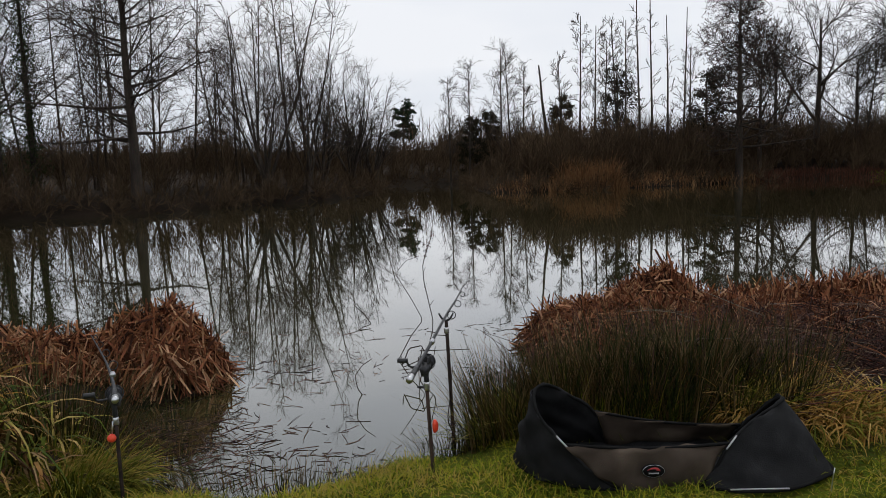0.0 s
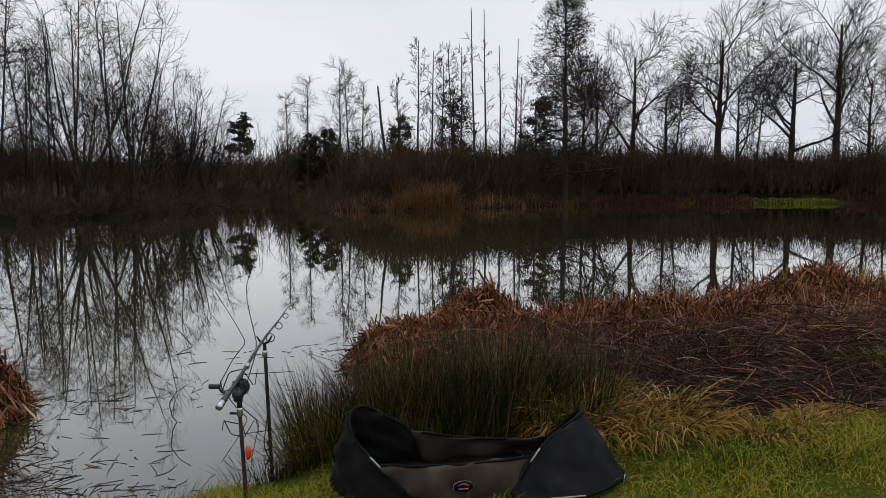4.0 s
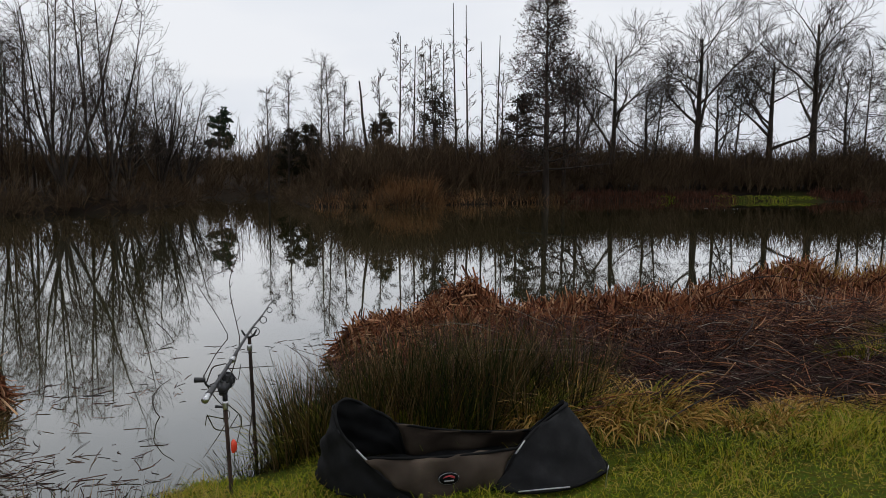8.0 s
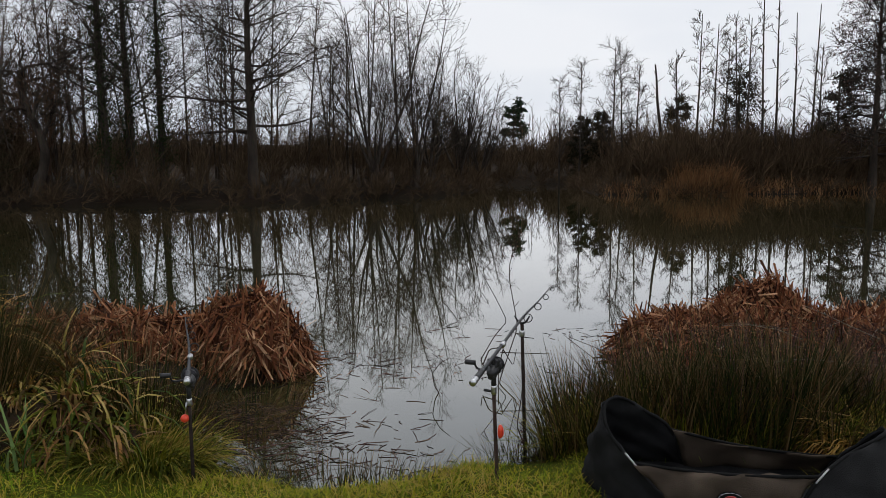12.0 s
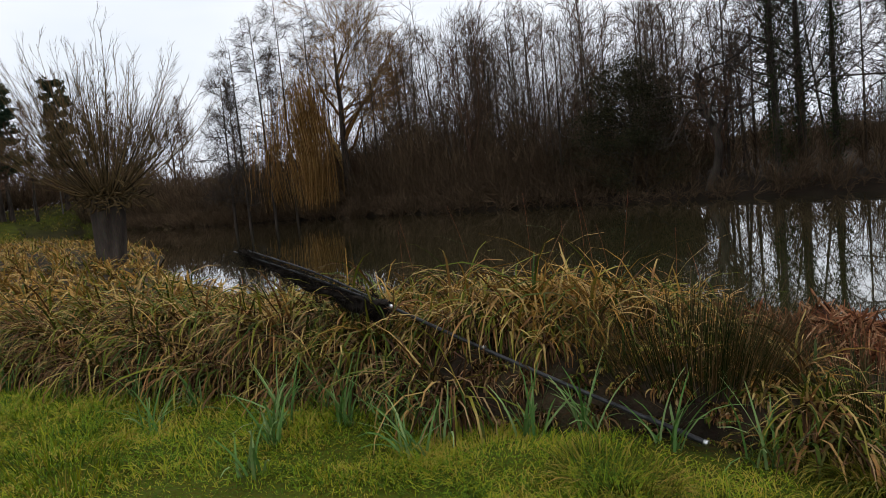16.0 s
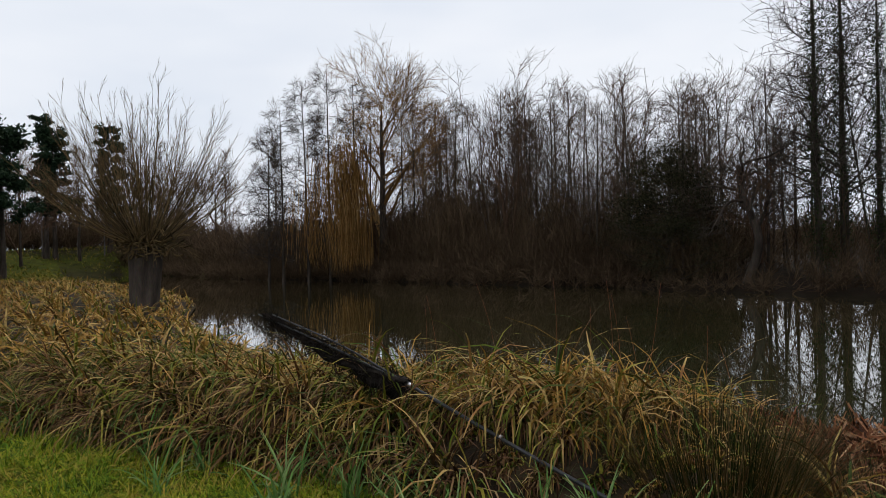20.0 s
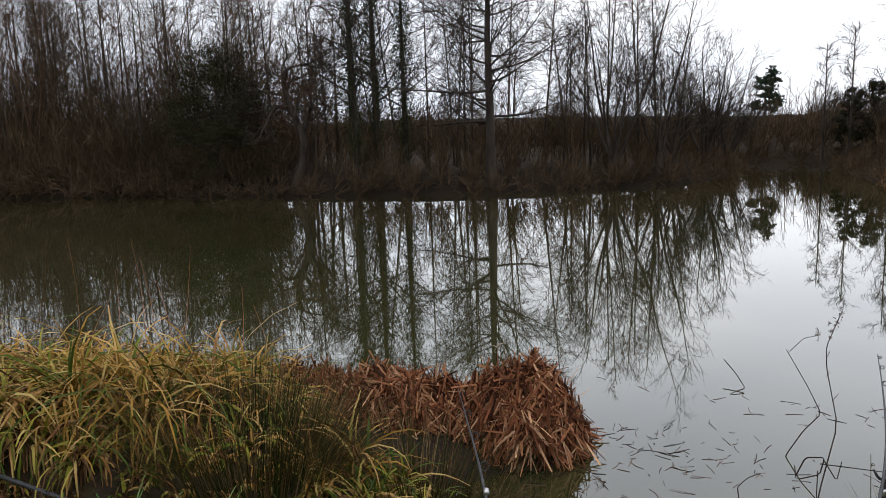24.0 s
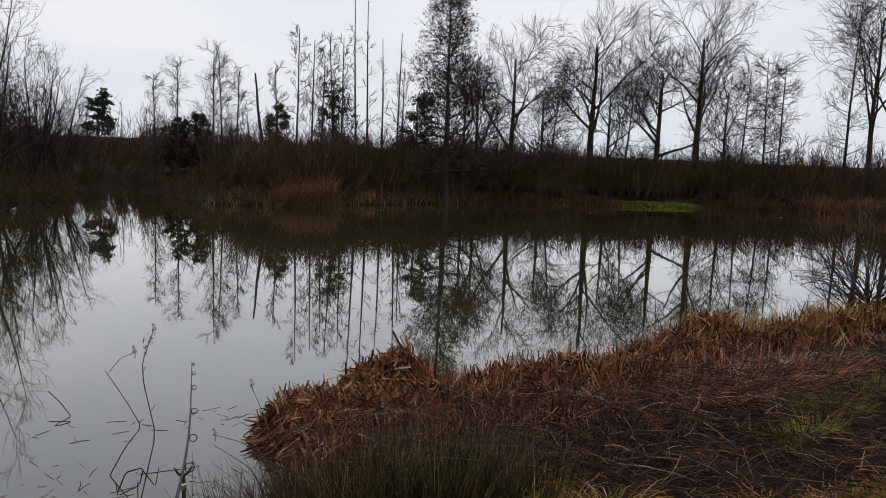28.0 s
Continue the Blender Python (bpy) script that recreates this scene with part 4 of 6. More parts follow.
def shore_reeds(seed, lo, hi, n, height, m, label, width=0.02, back=0.7, clumps=0.35):
    g = rg(seed)
    fx = g.uniform(lo, hi, n)
    fy = np.interp(fx, SX, SY) + g.uniform(-0.15, back, n)
    c = np.sin(fx * 3.7 + seed) * np.sin(fx * 1.3 + fy * 5.0)
    edge = np.clip(np.minimum(fx - lo, hi - fx) / 0.5, 0.25, 1)
    tall = height * edge * (1 + clumps * c) * g.uniform(0.45, 1.15, n)
    foot = np.stack([fx, fy, np.maximum(ground_z(fx, fy), -0.05)], 1)
    return tagged(new("reed_bed", mesh_np("reed_bed", *blades(g, foot, tall, width, 0.3, 0.5, 4), m)), label, "reeds", kind="stuff")


shore_reeds(420, 3.5, 6.3, 3000, 0.95, M_FARREED, "bed of pale brown dead reeds at the water's edge")
shore_reeds(421, 1.6, 11.5, 1700, 0.42, M_FARREED, "low fringe of dead reeds along the far bank")
shore_reeds(422, 11.0, 19.0, 2800, 0.26, M_REDREED, "low red-brown strip of dead weeds along the far bank", 0.026, 0.8)
shore_reeds(423, 17.9, 22.4, 1500, 0.06, M_GRASS, "bright green grass strip on the far bank", 0.03, 0.5)
shore_reeds(426, 15.6, 16.6, 300, 0.12, M_GRASS, "bright green grass strip on the far bank", 0.03, 0.4)
shore_reeds(424, 22.0, 27.5, 2600, 0.3, M_REDREED, "low red-brown strip of dead weeds along the far bank", 0.028, 0.9)
shore_reeds(425, 26.5, 30.0, 1500, 0.6, M_FARREED, "pale withered grass at the end of the far bank", 0.03, 0.9)

# ---------------------------------------------------------------- plants of the near bank


def stuff(name, data, m, label, category):
    return tagged(new(name, mesh_np(name, *data, m)), label, category, kind="stuff")


g = rg(500)
x = np.concatenate([g.uniform(-8.2, -0.8, 60000), g.uniform(-1.4, 4.8, 115000), g.uniform(-4.4, -1.0, 34000), g.uniform(-7.6, -2.4, 62000)])
y = np.concatenate([g.uniform(-1.3, 3.2, 60000), g.uniform(1.85, 3.7, 115000), g.uniform(1.2, 3.0, 34000), g.uniform(-1.4, 2.3, 62000)])
far_off = np.hypot(x, y)
ok = (y < front_y(x) + 0.16 + 0.08 * np.sin(5 * x) + 0.06 * np.sin(13 * x)) & (y > np.interp(x, [-8, -5, -3.5, -2, -1, 6], [-1.6, -1.1, -0.1, 1.4, 1.7, 1.9]))
ok &= (shore_distance(x, y) > 0.015) & (((x - 0.88) / 0.6) ** 2 + ((y - 2.93) / 0.25) ** 2 > 1)
x, y = x[ok], y[ok]
clump = 0.5 + 0.5 * np.sin(5.1 * x + 2.2 * np.sin(3.3 * y)) * np.sin(4.3 * y + 1.7 * np.sin(2.9 * x))
foot = np.stack([x, y, ground_z(x, y) - 0.008], 1)
far_off = far_off[ok]
tall_ = g.uniform(0.03, 0.085, len(x)) * (0.4 + 1.45 * clump) * np.clip(far_off / 4, 0.9, 1.5)
for side_, m_, what in ((x < -1.9, M_GRASS, "short damp green lawn grass"), (x >= -1.9, M_MOSSY, "short damp yellow-green mossy lawn grass")):
    stuff("lawn_grass", blades(g, foot[side_], tall_[side_], 0.0052 * np.clip(far_off[side_] / 3.4, 0.9, 2.0), 0.8, 1.2, 3), m_, what, "grass")
x, y = g.uniform(-8, 7, 34000), g.uniform(-4, 2.3, 34000)
ok = y < np.interp(x, [-8, -5, -3.5, -2, -1, 6], [-1.6, -1.1, -0.1, 1.4, 1.7, 1.9])
foot = np.stack([x[ok], y[ok], ground_z(x[ok], y[ok]) - 0.01], 1)
stuff("lawn_grass", blades(g, foot, g.uniform(0.05, 0.11, len(foot)), 0.012, 0.75, 1.1, 3), M_GRASS, "short damp yellow-green lawn grass", "grass")
x, y = g.uniform(-26, -7.8, 40000), g.uniform(-7, 0.3, 40000)
ok = y < front_y(x) + 0.1
foot = np.stack([x[ok], y[ok], ground_z(x[ok], y[ok]) - 0.01], 1)
stuff("lawn_grass", blades(g, foot, g.uniform(0.06, 0.14, len(foot)), 0.024, 0.75, 1.0, 3), M_GRASS, "mown lawn running back beside the sedges", "grass")

gw = rg(505)
foot = scatter(gw, 16000, -80, -46, -10, 13, lambda x, y, d: (d > 0) & (d < 8))
stuff("bank_grass", blades(gw, foot, gw.uniform(0.15, 0.4, len(foot)), 0.06, 0.7, 1.0, 3), M_TUFT, "rough green grass on the far bank of the pond", "grass")

# sedge bank between the lawn and the water
BACK_X = np.array([-60, -40, -27, -22, -17, -12, -9, -7, -5.6, -4.2, -3.5, -2.9, -2.1], float)
BACK_Y = np.array([5, 5.0, 5.6, 5.0, 3.6, 3.2, 3.2, 3.5, 4.2, 4.5, 4.5, 3.9, 3.6], float)


def sedge_ridge(x, u):
    """Height of the filler ridge added under the sedges, u from the lawn side to the water side."""
    tall = np.interp(x, [-45, -20, -9, -6, -4, -3, -2.2, -1.7], [0.2, 0.22, 0.26, 0.36, 0.40, 0.34, 0.18, 0.08])
    up_ = np.clip(u / 0.22, 0, 1) ** 0.7 * np.clip((1.02 - u) / 0.12, 0, 1) ** 0.6
    return tall * up_ * (1 - 0.35 * u) * (1 + 0.16 * np.sin(4.7 * x + 1.1) + 0.1 * np.sin(11.3 * x + 5 * u))


# solid dark ridge added below the blades, blocks light between them
rx_ = np.concatenate([np.linspace(-45, -9.2, 60), np.linspace(-9.1, -1.75, 130)])
RX, RU = np.meshgrid(rx_, np.linspace(0, 1, 22), indexing="ij")
RF, RB = front_y(RX) + 0.1, np.interp(RX, BACK_X, BACK_Y)
RY = RF + (RB - RF) * RU
i_ = (np.arange(len(rx_) - 1)[:, None] * 22 + np.arange(21)[None]).ravel()
hummock = new("sedge_hummock", mesh_np("sedge_hummock", np.stack([RX, RY, ground_z(RX, RY) + sedge_ridge(RX, RU) - 0.015], -1), np.stack([i_, i_ + 22, i_ + 23, i_ + 1], 1), M_RIDGEFILL, True))
tagged(hummock, "dark ridge under the sedges, added to block light between leaves", "ground", kind="structure")


def sedge(seed, n, x0, x1, length, width, m, label, lo=0.0, hi=1.0, lean=0.45, droop=1.9, k=6, hang=0.5):
    g = rg(seed)
    x = g.uniform(x0, x1, n)
    u = lo + (hi - lo) * g.uniform(0, 1, n) ** 1.15
    cx, cu = np.round(x / 0.26) * 0.26, np.round(u / 0.13) * 0.13
    w = 0.5
    x = x * (1 - w) + (cx + 0.1 * np.sin(cu * 371.3 + cx * 51.0)) * w
    u = np.clip(u * (1 - w) + (cu + 0.05 * np.sin(cx * 91.7)) * w, 0.01, 0.98)
    f, b = front_y(x) + 0.1, np.interp(x, BACK_X, BACK_Y)
    y = f + (b - f) * u
    h = (0.85 + 0.3 * np.sin(cx * 17.0 + cu * 61.0)) * np.interp(x, [-9, -6, -4, -3, -2.2, -1.6], [0.9, 1.0, 1.0, 0.9, 0.7, 0.6])
    foot = np.stack([x, y, ground_z(x, y) + sedge_ridge(x, u) - 0.02], 1)
    h = h * np.interp(u, [0, 0.5, 1], [1, 0.9, 0.62])
    pb, pe = np.array([-2.34, 2.71]), np.array([-4.5, 2.25])
    tt = np.clip(((foot[:, :2] - pb) @ (pe - pb)) / ((pe - pb) @ (pe - pb)), 0, 1)
    off = foot[:, :2] - pb - tt[:, None] * (pe - pb)
    gap_ = np.hypot(off[:, 0], off[:, 1])
    clear = (gap_ < 0.12) & (tt < 0.95) | ((off[:, 1] < 0.05) & (gap_ < 0.75) & (tt < 0.58))
    h = np.where(clear, h * (0.3 if m == M_DEADSEDGE else 0.16), h)
    h = np.where((off[:, 1] >= 0.05) & (gap_ < 0.42) & (tt < 0.55), h * 0.45, h)
    h = h * (1 + 0.5 * np.exp(-((x + 3.4) / 0.55) ** 2 - ((y - 3.3) / 0.5) ** 2))
    h = np.where(((x + 2.75) / 0.55) ** 2 + ((y - 3.12) / 0.5) ** 2 < 1, h * 0.4, h)
    out = -1.0 + g.normal(0, 0.55, n)
    head = np.where(g.uniform(0, 1, n) < hang * np.clip(1.3 - u, 0, 1), out, g.uniform(0, 6.28, n))
    data = blades(g, foot, length * h * g.uniform(0.6, 1.2, n), width * g.uniform(0.6, 1.3, n), lean, droop, k, head, 0.2)
    return stuff("sedge", data, m, label, "sedge")


sedge(510, 8200, -9.2, -1.9, 0.74, 0.019, M_SEDGE, "arching yellow-green and straw sedge leaves on the bank", 0.0, 1.0, 0.65, 2.9, 7)
sedge(511, 2800, -9.2, -1.9, 0.72, 0.020, M_SEDGE, "sedge leaves hanging over the lawn side of the bank", 0.0, 0.35, 0.6, 2.8, 7, 1.3)
# dead leaves low at the front, their dark tone also standing for shade
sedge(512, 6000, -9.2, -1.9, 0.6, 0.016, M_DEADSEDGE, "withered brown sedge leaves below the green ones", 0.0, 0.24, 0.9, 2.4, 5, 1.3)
sedge(514, 2600, -7.5, -2.2, 0.6, 0.017, M_ORANGE, "straw and orange dead leaves through the sedges", 0.1, 1.0, 0.65, 2.6, 6)
sedge(516, 2000, -5.3, -3.1, 0.66, 0.018, M_ORANGE, "straw-coloured leaves on top of the sedges", 0.4, 0.95, 0.65, 2.6, 6)
sedge(517, 1300, -5.6, -3.0, 0.66, 0.018, M_SEDGE, "green leaves on top of the sedges", 0.4, 0.95, 0.65, 2.6, 6)
sedge(513, 4600, -42, -9, 0.7, 0.036, M_SEDGE, "withered sedge strip beside the lawn", 0.0, 1.0, 0.55, 2.1, 5)
sedge(515, 4800, -42, -9, 0.72, 0.04, M_ORANGE, "orange-brown leaves in the sedge strip", 0.0, 1.0, 0.55, 2.1, 5)


def lying(g, feet, length, width, along=0.0, spread=0.7, rise=0.18, k=4):
    """Broken stems lying criss-cross, mostly along one heading."""
    n = len(feet)
    az = along + g.normal(0, spread, n) + np.pi * g.integers(0, 2, n)
    d = np.stack([np.cos(az), np.sin(az), g.normal(rise * 0.5, rise, n)], 1)
    P = np.zeros((n, k, 3))
    P[:, 0] = feet
    L = length * g.uniform(0.5, 1.3, n)
    for s in range(1, k):
        d = unit(d + g.normal(0, 0.12, d.shape) - np.array([0, 0, 0.10]))
        P[:, s] = P[:, s - 1] + d * (L / (k - 1))[:, None]
    P[:, :, 2] = np.maximum(P[:, :, 2], ground_z(P[:, :, 0], P[:, :, 1]) + 0.004)
    return tubes(P, width * g.uniform(0.5, 1.2, n)[:, None] * np.linspace(1, 0.5, k)[None], 3)


def rushes(seed, feet, h0, h1, m, label, lean=0.16, width=0.005, droop=0.22, k=4, category="rushes", name="rush_clump"):
    g = rg(seed)
    return stuff(name, blades(g, feet, g.uniform(h0, h1, len(feet)), width, lean, droop, k), m, label, category)


def dry(f):
    """The places that lie outside the muddy pool."""
    return f[((f[:, 0] - 5.85) / 0.95) ** 2 + ((f[:, 1] - 5.5) / 0.38) ** 2 > 1]


def patch(seed, n, cx, cy, rx, ry, sink=0.01, power=0.5):
    g = rg(seed)
    r, a = g.uniform(0, 1, n) ** power, g.uniform(0, 6.283, n)
    x, y = cx + rx * r * np.cos(a), cy + ry * r * np.sin(a)
    return np.stack([x, y, np.maximum(ground_z(x, y), -0.02) - sink], 1)


# the big dark rush clump behind the cradle
gr = rg(520)
for i in range(26):
    cx, cy = 0.16 + 1.5 * (i % 13) / 12 + gr.normal(0, 0.06), 3.5 + 0.26 * (i // 13) + gr.normal(0, 0.06)
    top_ = gr.uniform(0.34, 0.57) * (1.12 if i > 12 else 0.95) * (0.8 if cx < 0.3 else 1.0)
    rushes(820 + i, patch(820 + i, int(gr.integers(110, 210)), cx, cy, gr.uniform(0.10, 0.2), gr.uniform(0.10, 0.18)), top_ * 0.4, top_, M_RUSH, "dense clump of dark green rushes at the water's edge", 0.24, 0.0068, 0.3)
rushes(521, patch(521, 380, 1.0, 3.75, 0.75, 0.3), 0.25, 0.5, M_BROWN, "brown dead stems through the green rushes", 0.35, 0.005, 0.35)
rushes(523, patch(523, 1700, 1.1, 4.2, 0.8, 0.4), 0.15, 0.4, M_BROWN, "dead brown rush stems behind the green clump", 0.95, 0.006, 0.5)
rushes(524, patch(524, 300, 0.25, 3.65, 0.2, 0.3), 0.25, 0.52, M_RUSH, "loose dark rushes leaning out over the water", 0.36, 0.005, 0.3)
rushes(525, patch(525, 900, 0.85, 3.42, 0.8, 0.1), 0.12, 0.34, M_TUFT, "rough grass at the foot of the rushes", 0.4, 0.006, 0.8, 4, "grass", "grass_tuft")
# rush clumps in the sedge bank
rushes(526, patch(526, 2800, -2.8, 3.2, 0.44, 0.36), 0.38, 0.74, M_RUSH, "dark rush clump among the sedges", 0.28, 0.005, 0.35)
rushes(527, patch(527, 900, -2.0, 3.55, 0.4, 0.3), 0.25, 0.5, M_RUSH, "short dark rushes beside the little inlet", 0.3, 0.005, 0.4)
# grass tussock by the left-hand rod
rushes(528, patch(528, 1900, -1.70, 3.03, 0.33, 0.23), 0.1, 0.25, M_TUFT, "green and straw grass tussock beside the bank stick", 0.6, 0.007, 1.5, 5, "grass", "grass_tuft")
rushes(529, patch(529, 1000, -2.15, 3.15, 0.4, 0.24), 0.1, 0.22, M_TUFT, "rough grass at the end of the sedge bank", 0.6, 0.007, 1.4, 5, "grass", "grass_tuft")
rushes(530, patch(530, 800, -2.4, 2.2, 0.3, 0.16), 0.08, 0.18, M_TUFT, "tufts of long grass in the lawn edge", 0.7, 0.006, 1.3, 4, "grass", "grass_tuft")
rushes(531, patch(531, 2600, -5.9, 0.35, 1.9, 0.45), 0.1, 0.22, M_GRASS, "long lawn edge grass below the sedges", 0.7, 0.008, 1.3, 4, "grass", "grass_tuft")
for seed, x, y, rx, ry in [(5361, -3.9, 1.5, 0.9, 0.4), (5362, -2.9, 2.0, 0.8, 0.35)]:
    rushes(seed, patch(seed, 3600, x, y, rx, ry), 0.04, 0.11, M_GRASS, "fresh green grass along the foot of the sedges", 0.7, 0.006, 1.2, 3, "grass", "grass_tuft")
# withered grass between the lawn and the bramble slope
go = rg(534)
for i in range(44):
    cx = 1.42 + 4.3 * (i / 43) ** 1.25 + go.normal(0, 0.08)
    cy = float(np.interp(cx, [1.4, 2.2, 4, 6], [3.3, 3.15, 3.02, 2.9])) + 0.1 * math.sin(2.1 * cx) + min(abs(go.normal(0, 0.13)), 0.25)
    rushes(860 + i, patch(860 + i, int(go.integers(110, 260) * (2.2 if cx < 2.4 else 1.3)), cx, cy, go.uniform(0.08, 0.2), go.uniform(0.07, 0.15)), 0.06, go.uniform(0.24, 0.42) if cx < 2.1 else go.uniform(0.09, 0.16), M_ORANGE if i % 4 else M_TUFT, "tuft of withered orange grass at the lawn edge", 0.65, 0.0095, 2.4, 6, "grass", "grass_tuft")
rushes(540, patch(540, 2600, 3.0, 2.92, 1.9, 0.25), 0.05, 0.12, M_TUFT, "ragged grass below the bramble slope", 0.6, 0.006, 1.0, 4, "grass", "grass_tuft")
rushes(541, patch(541, 520, 4.55, 4.2, 0.36, 0.17, -0.11), 0.05, 0.14, M_TUFT, "patch of green grass on the brown slope", 0.5, 0.007, 0.8, 3, "grass", "grass_tuft")
rushes(545, patch(545, 380, 3.85, 3.85, 0.36, 0.13, -0.1), 0.05, 0.12, M_TUFT, "patch of green grass on the brown slope", 0.5, 0.007, 0.9, 4, "grass", "grass_tuft")
rushes(546, patch(546, 350, 5.2, 4.5, 0.4, 0.18, -0.06), 0.06, 0.17, M_GRASS, "patch of green grass on the brown slope", 0.5, 0.007, 0.9, 4, "grass", "grass_tuft")
rushes(542, patch(542, 400, -0.75, 3.05, 0.5, 0.14, 0.0), 0.05, 0.16, M_RUSH, "thin dark rush stubs at the muddy edge", 0.3, 0.004, 0.4, 3)
rushes(543, patch(543, 260, 0.05, 3.42, 0.25, 0.1, 0.0), 0.05, 0.17, M_RUSH, "thin dark rush stubs at the muddy edge", 0.3, 0.004, 0.4, 3)
rushes(544, patch(544, 130, -1.5, 3.7, 0.35, 0.45, 0.0), 0.1, 0.3, M_RUSH, "sparse dark stalks standing in the shallows", 0.2, 0.004, 0.3, 3)
# iris fans along the foot of the sedges
for i, (cx, cy) in enumerate([(-4.13, 1.4), (-3.65, 1.05), (-4.79, 0.85), (-2.84, 2.5), (-3.8, 1.88), (-3.97, 1.7), (-4.45, 1.5), (-5.5, 0.95), (-5.1, 1.2), (-3.45, 2.0), (-3.1, 2.3), (-4.3, 1.75),
                              (-6.2, 0.6), (-2.5, 2.62), (-4.0, 1.3), (-6.9, 0.25), (-7.5, 0.1), (-2.1, 2.8), (-3.3, 1.75)]):
    gi_ = rg(550 + i)
    n = int(gi_.integers(14, 24))
    f = patch(550 + i, n, 0, 0, 0.09, 0.06)
    f = np.stack([f[:, 0], f[:, 1], np.zeros(n)], 1)
    t = thing("iris_plant", (cx, cy, float(ground_z(cx, cy)) - 0.01), "fan of fresh green iris leaves at the sedge foot", "plant", "iris plants along the sedge bank")
    part("leaf_fan", blades(gi_, f, gi_.uniform(0.18, 0.46, n), 0.017, 0.33, 0.85, 6), M_IRIS, t)


def mound_height(x, y, rx, ry, h, ph):
    """Height of a lumpy heap over its middle."""
    a = np.arctan2(y / ry, x / rx)
    r = np.hypot(x / rx, y / ry) * (1 + 0.10 * np.sin(3 * a + ph) + 0.07 * np.sin(5 * a - 2 * ph))
    lump = 1 + 0.16 * np.sin(9 * x + ph) * np.sin(8 * y + 1.7 * ph) + 0.10 * np.sin(21 * x - ph) * np.sin(17 * y + ph)
    return h * (1 - np.clip(r, 0, 1.1) ** 2.5) * lump


def heap_leaves(g, n, rx, ry, h, z0, length, width, ph, stubs=0.16, stub_length=0.11):
    """Flat broken reed leaves heaped criss-cross: some hang, some lie across, some stand up as stubs."""
    r, a = g.uniform(0, 1, n) ** 0.5, g.uniform(0, 6.283, n)
    x, y = rx * r * np.cos(a), ry * r * np.sin(a)
    e = 0.01
    z = mound_height(x, y, rx, ry, h, ph)
    sx = (mound_height(x + e, y, rx, ry, h, ph) - z) / e
    sy = (mound_height(x, y + e, rx, ry, h, ph) - z) / e
    N = unit(np.stack([-sx, -sy, np.ones(n)], 1))
    down = unit(np.stack([-sx, -sy, -(sx ** 2 + sy ** 2)], 1) + g.normal(0, 0.02, (n, 3)))
    side = np.cross(N, down)
    kind = g.uniform(0, 1, n)
    stub = kind < stubs
    phi = np.where(kind < stubs + 0.6, g.normal(0, 0.42, n), g.uniform(0, 6.283, n))
    d = down * np.cos(phi)[:, None] + side * np.sin(phi)[:, None] + N * g.normal(0.12, 0.32, (n, 1))
    up_ = np.array([0, 0, 1.0]) + down * np.array([0.3, 0.3, 0.0]) + g.normal(0, 0.3, (n, 3))
    d = unit(np.where(stub[:, None], up_, d))
    L = np.where(stub, stub_length * g.uniform(0.4, 1.5, n), length * g.uniform(0.45, 1.15, n))
    bend = g.normal(0, 0.16, (n, 3)) + np.array([0, 0, -0.22]) * (~stub)[:, None] + np.where(g.uniform(0, 1, (n, 1)) < 0.22, g.normal(0, 0.9, (n, 3)), 0)
    d2 = unit(d + bend)
    mid = np.stack([x, y, z0 + z], 1) + N * (g.uniform(-0.03, 0.065, n) * np.clip(h / 0.3, 0.6, 1.2))[:, None]
    mid = mid + np.where(stub[:, None], d * (L * 0.3)[:, None], 0)
    P = np.stack([mid - d * (L * 0.5)[:, None], mid, mid + d2 * (L * 0.5)[:, None]], 1)
    P[:, :, 2] = np.maximum(P[:, :, 2], 0.008 + 0.01 * g.uniform(0, 1, (n, 1)))
    w = unit(np.cross(d, N + g.normal(0, 0.9, (n, 3))))
    W = w[:, None] * (np.array([0.85, 1.0, 0.6])[None, :, None] * width * 0.5 * g.uniform(0.35, 1.35, (n, 1, 1)))
    return ribbons(P, W)


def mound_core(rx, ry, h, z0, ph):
    """The dark filler inside a mound, which closes the gaps between its leaves."""
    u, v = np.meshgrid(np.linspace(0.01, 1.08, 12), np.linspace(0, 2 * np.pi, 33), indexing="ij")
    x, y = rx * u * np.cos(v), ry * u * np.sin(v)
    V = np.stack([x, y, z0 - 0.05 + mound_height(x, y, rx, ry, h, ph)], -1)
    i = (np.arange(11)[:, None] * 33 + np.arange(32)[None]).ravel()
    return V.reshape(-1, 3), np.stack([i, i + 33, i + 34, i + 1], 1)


def reed_mound(seed, cx, cy, rx, ry, h, n, label, length=0.33, width=0.0145, z0=0.02, stubs=0.16, stub_length=0.12):
    g = rg(seed)
    ph = seed * 1.3
    t = thing("reed_mound", (cx, cy, 0), label, "reeds", "mounds of collapsed dead reeds")
    part("dark_core", mound_core(rx * 0.93, ry * 0.93, h * 0.9, z0, ph), M_CORE, t, smooth=True)
    part("leaf_litter", heap_leaves(g, int(n * 1.45), rx, ry, h, z0, length, width, ph, stubs, stub_length), M_REED, t)
    return t


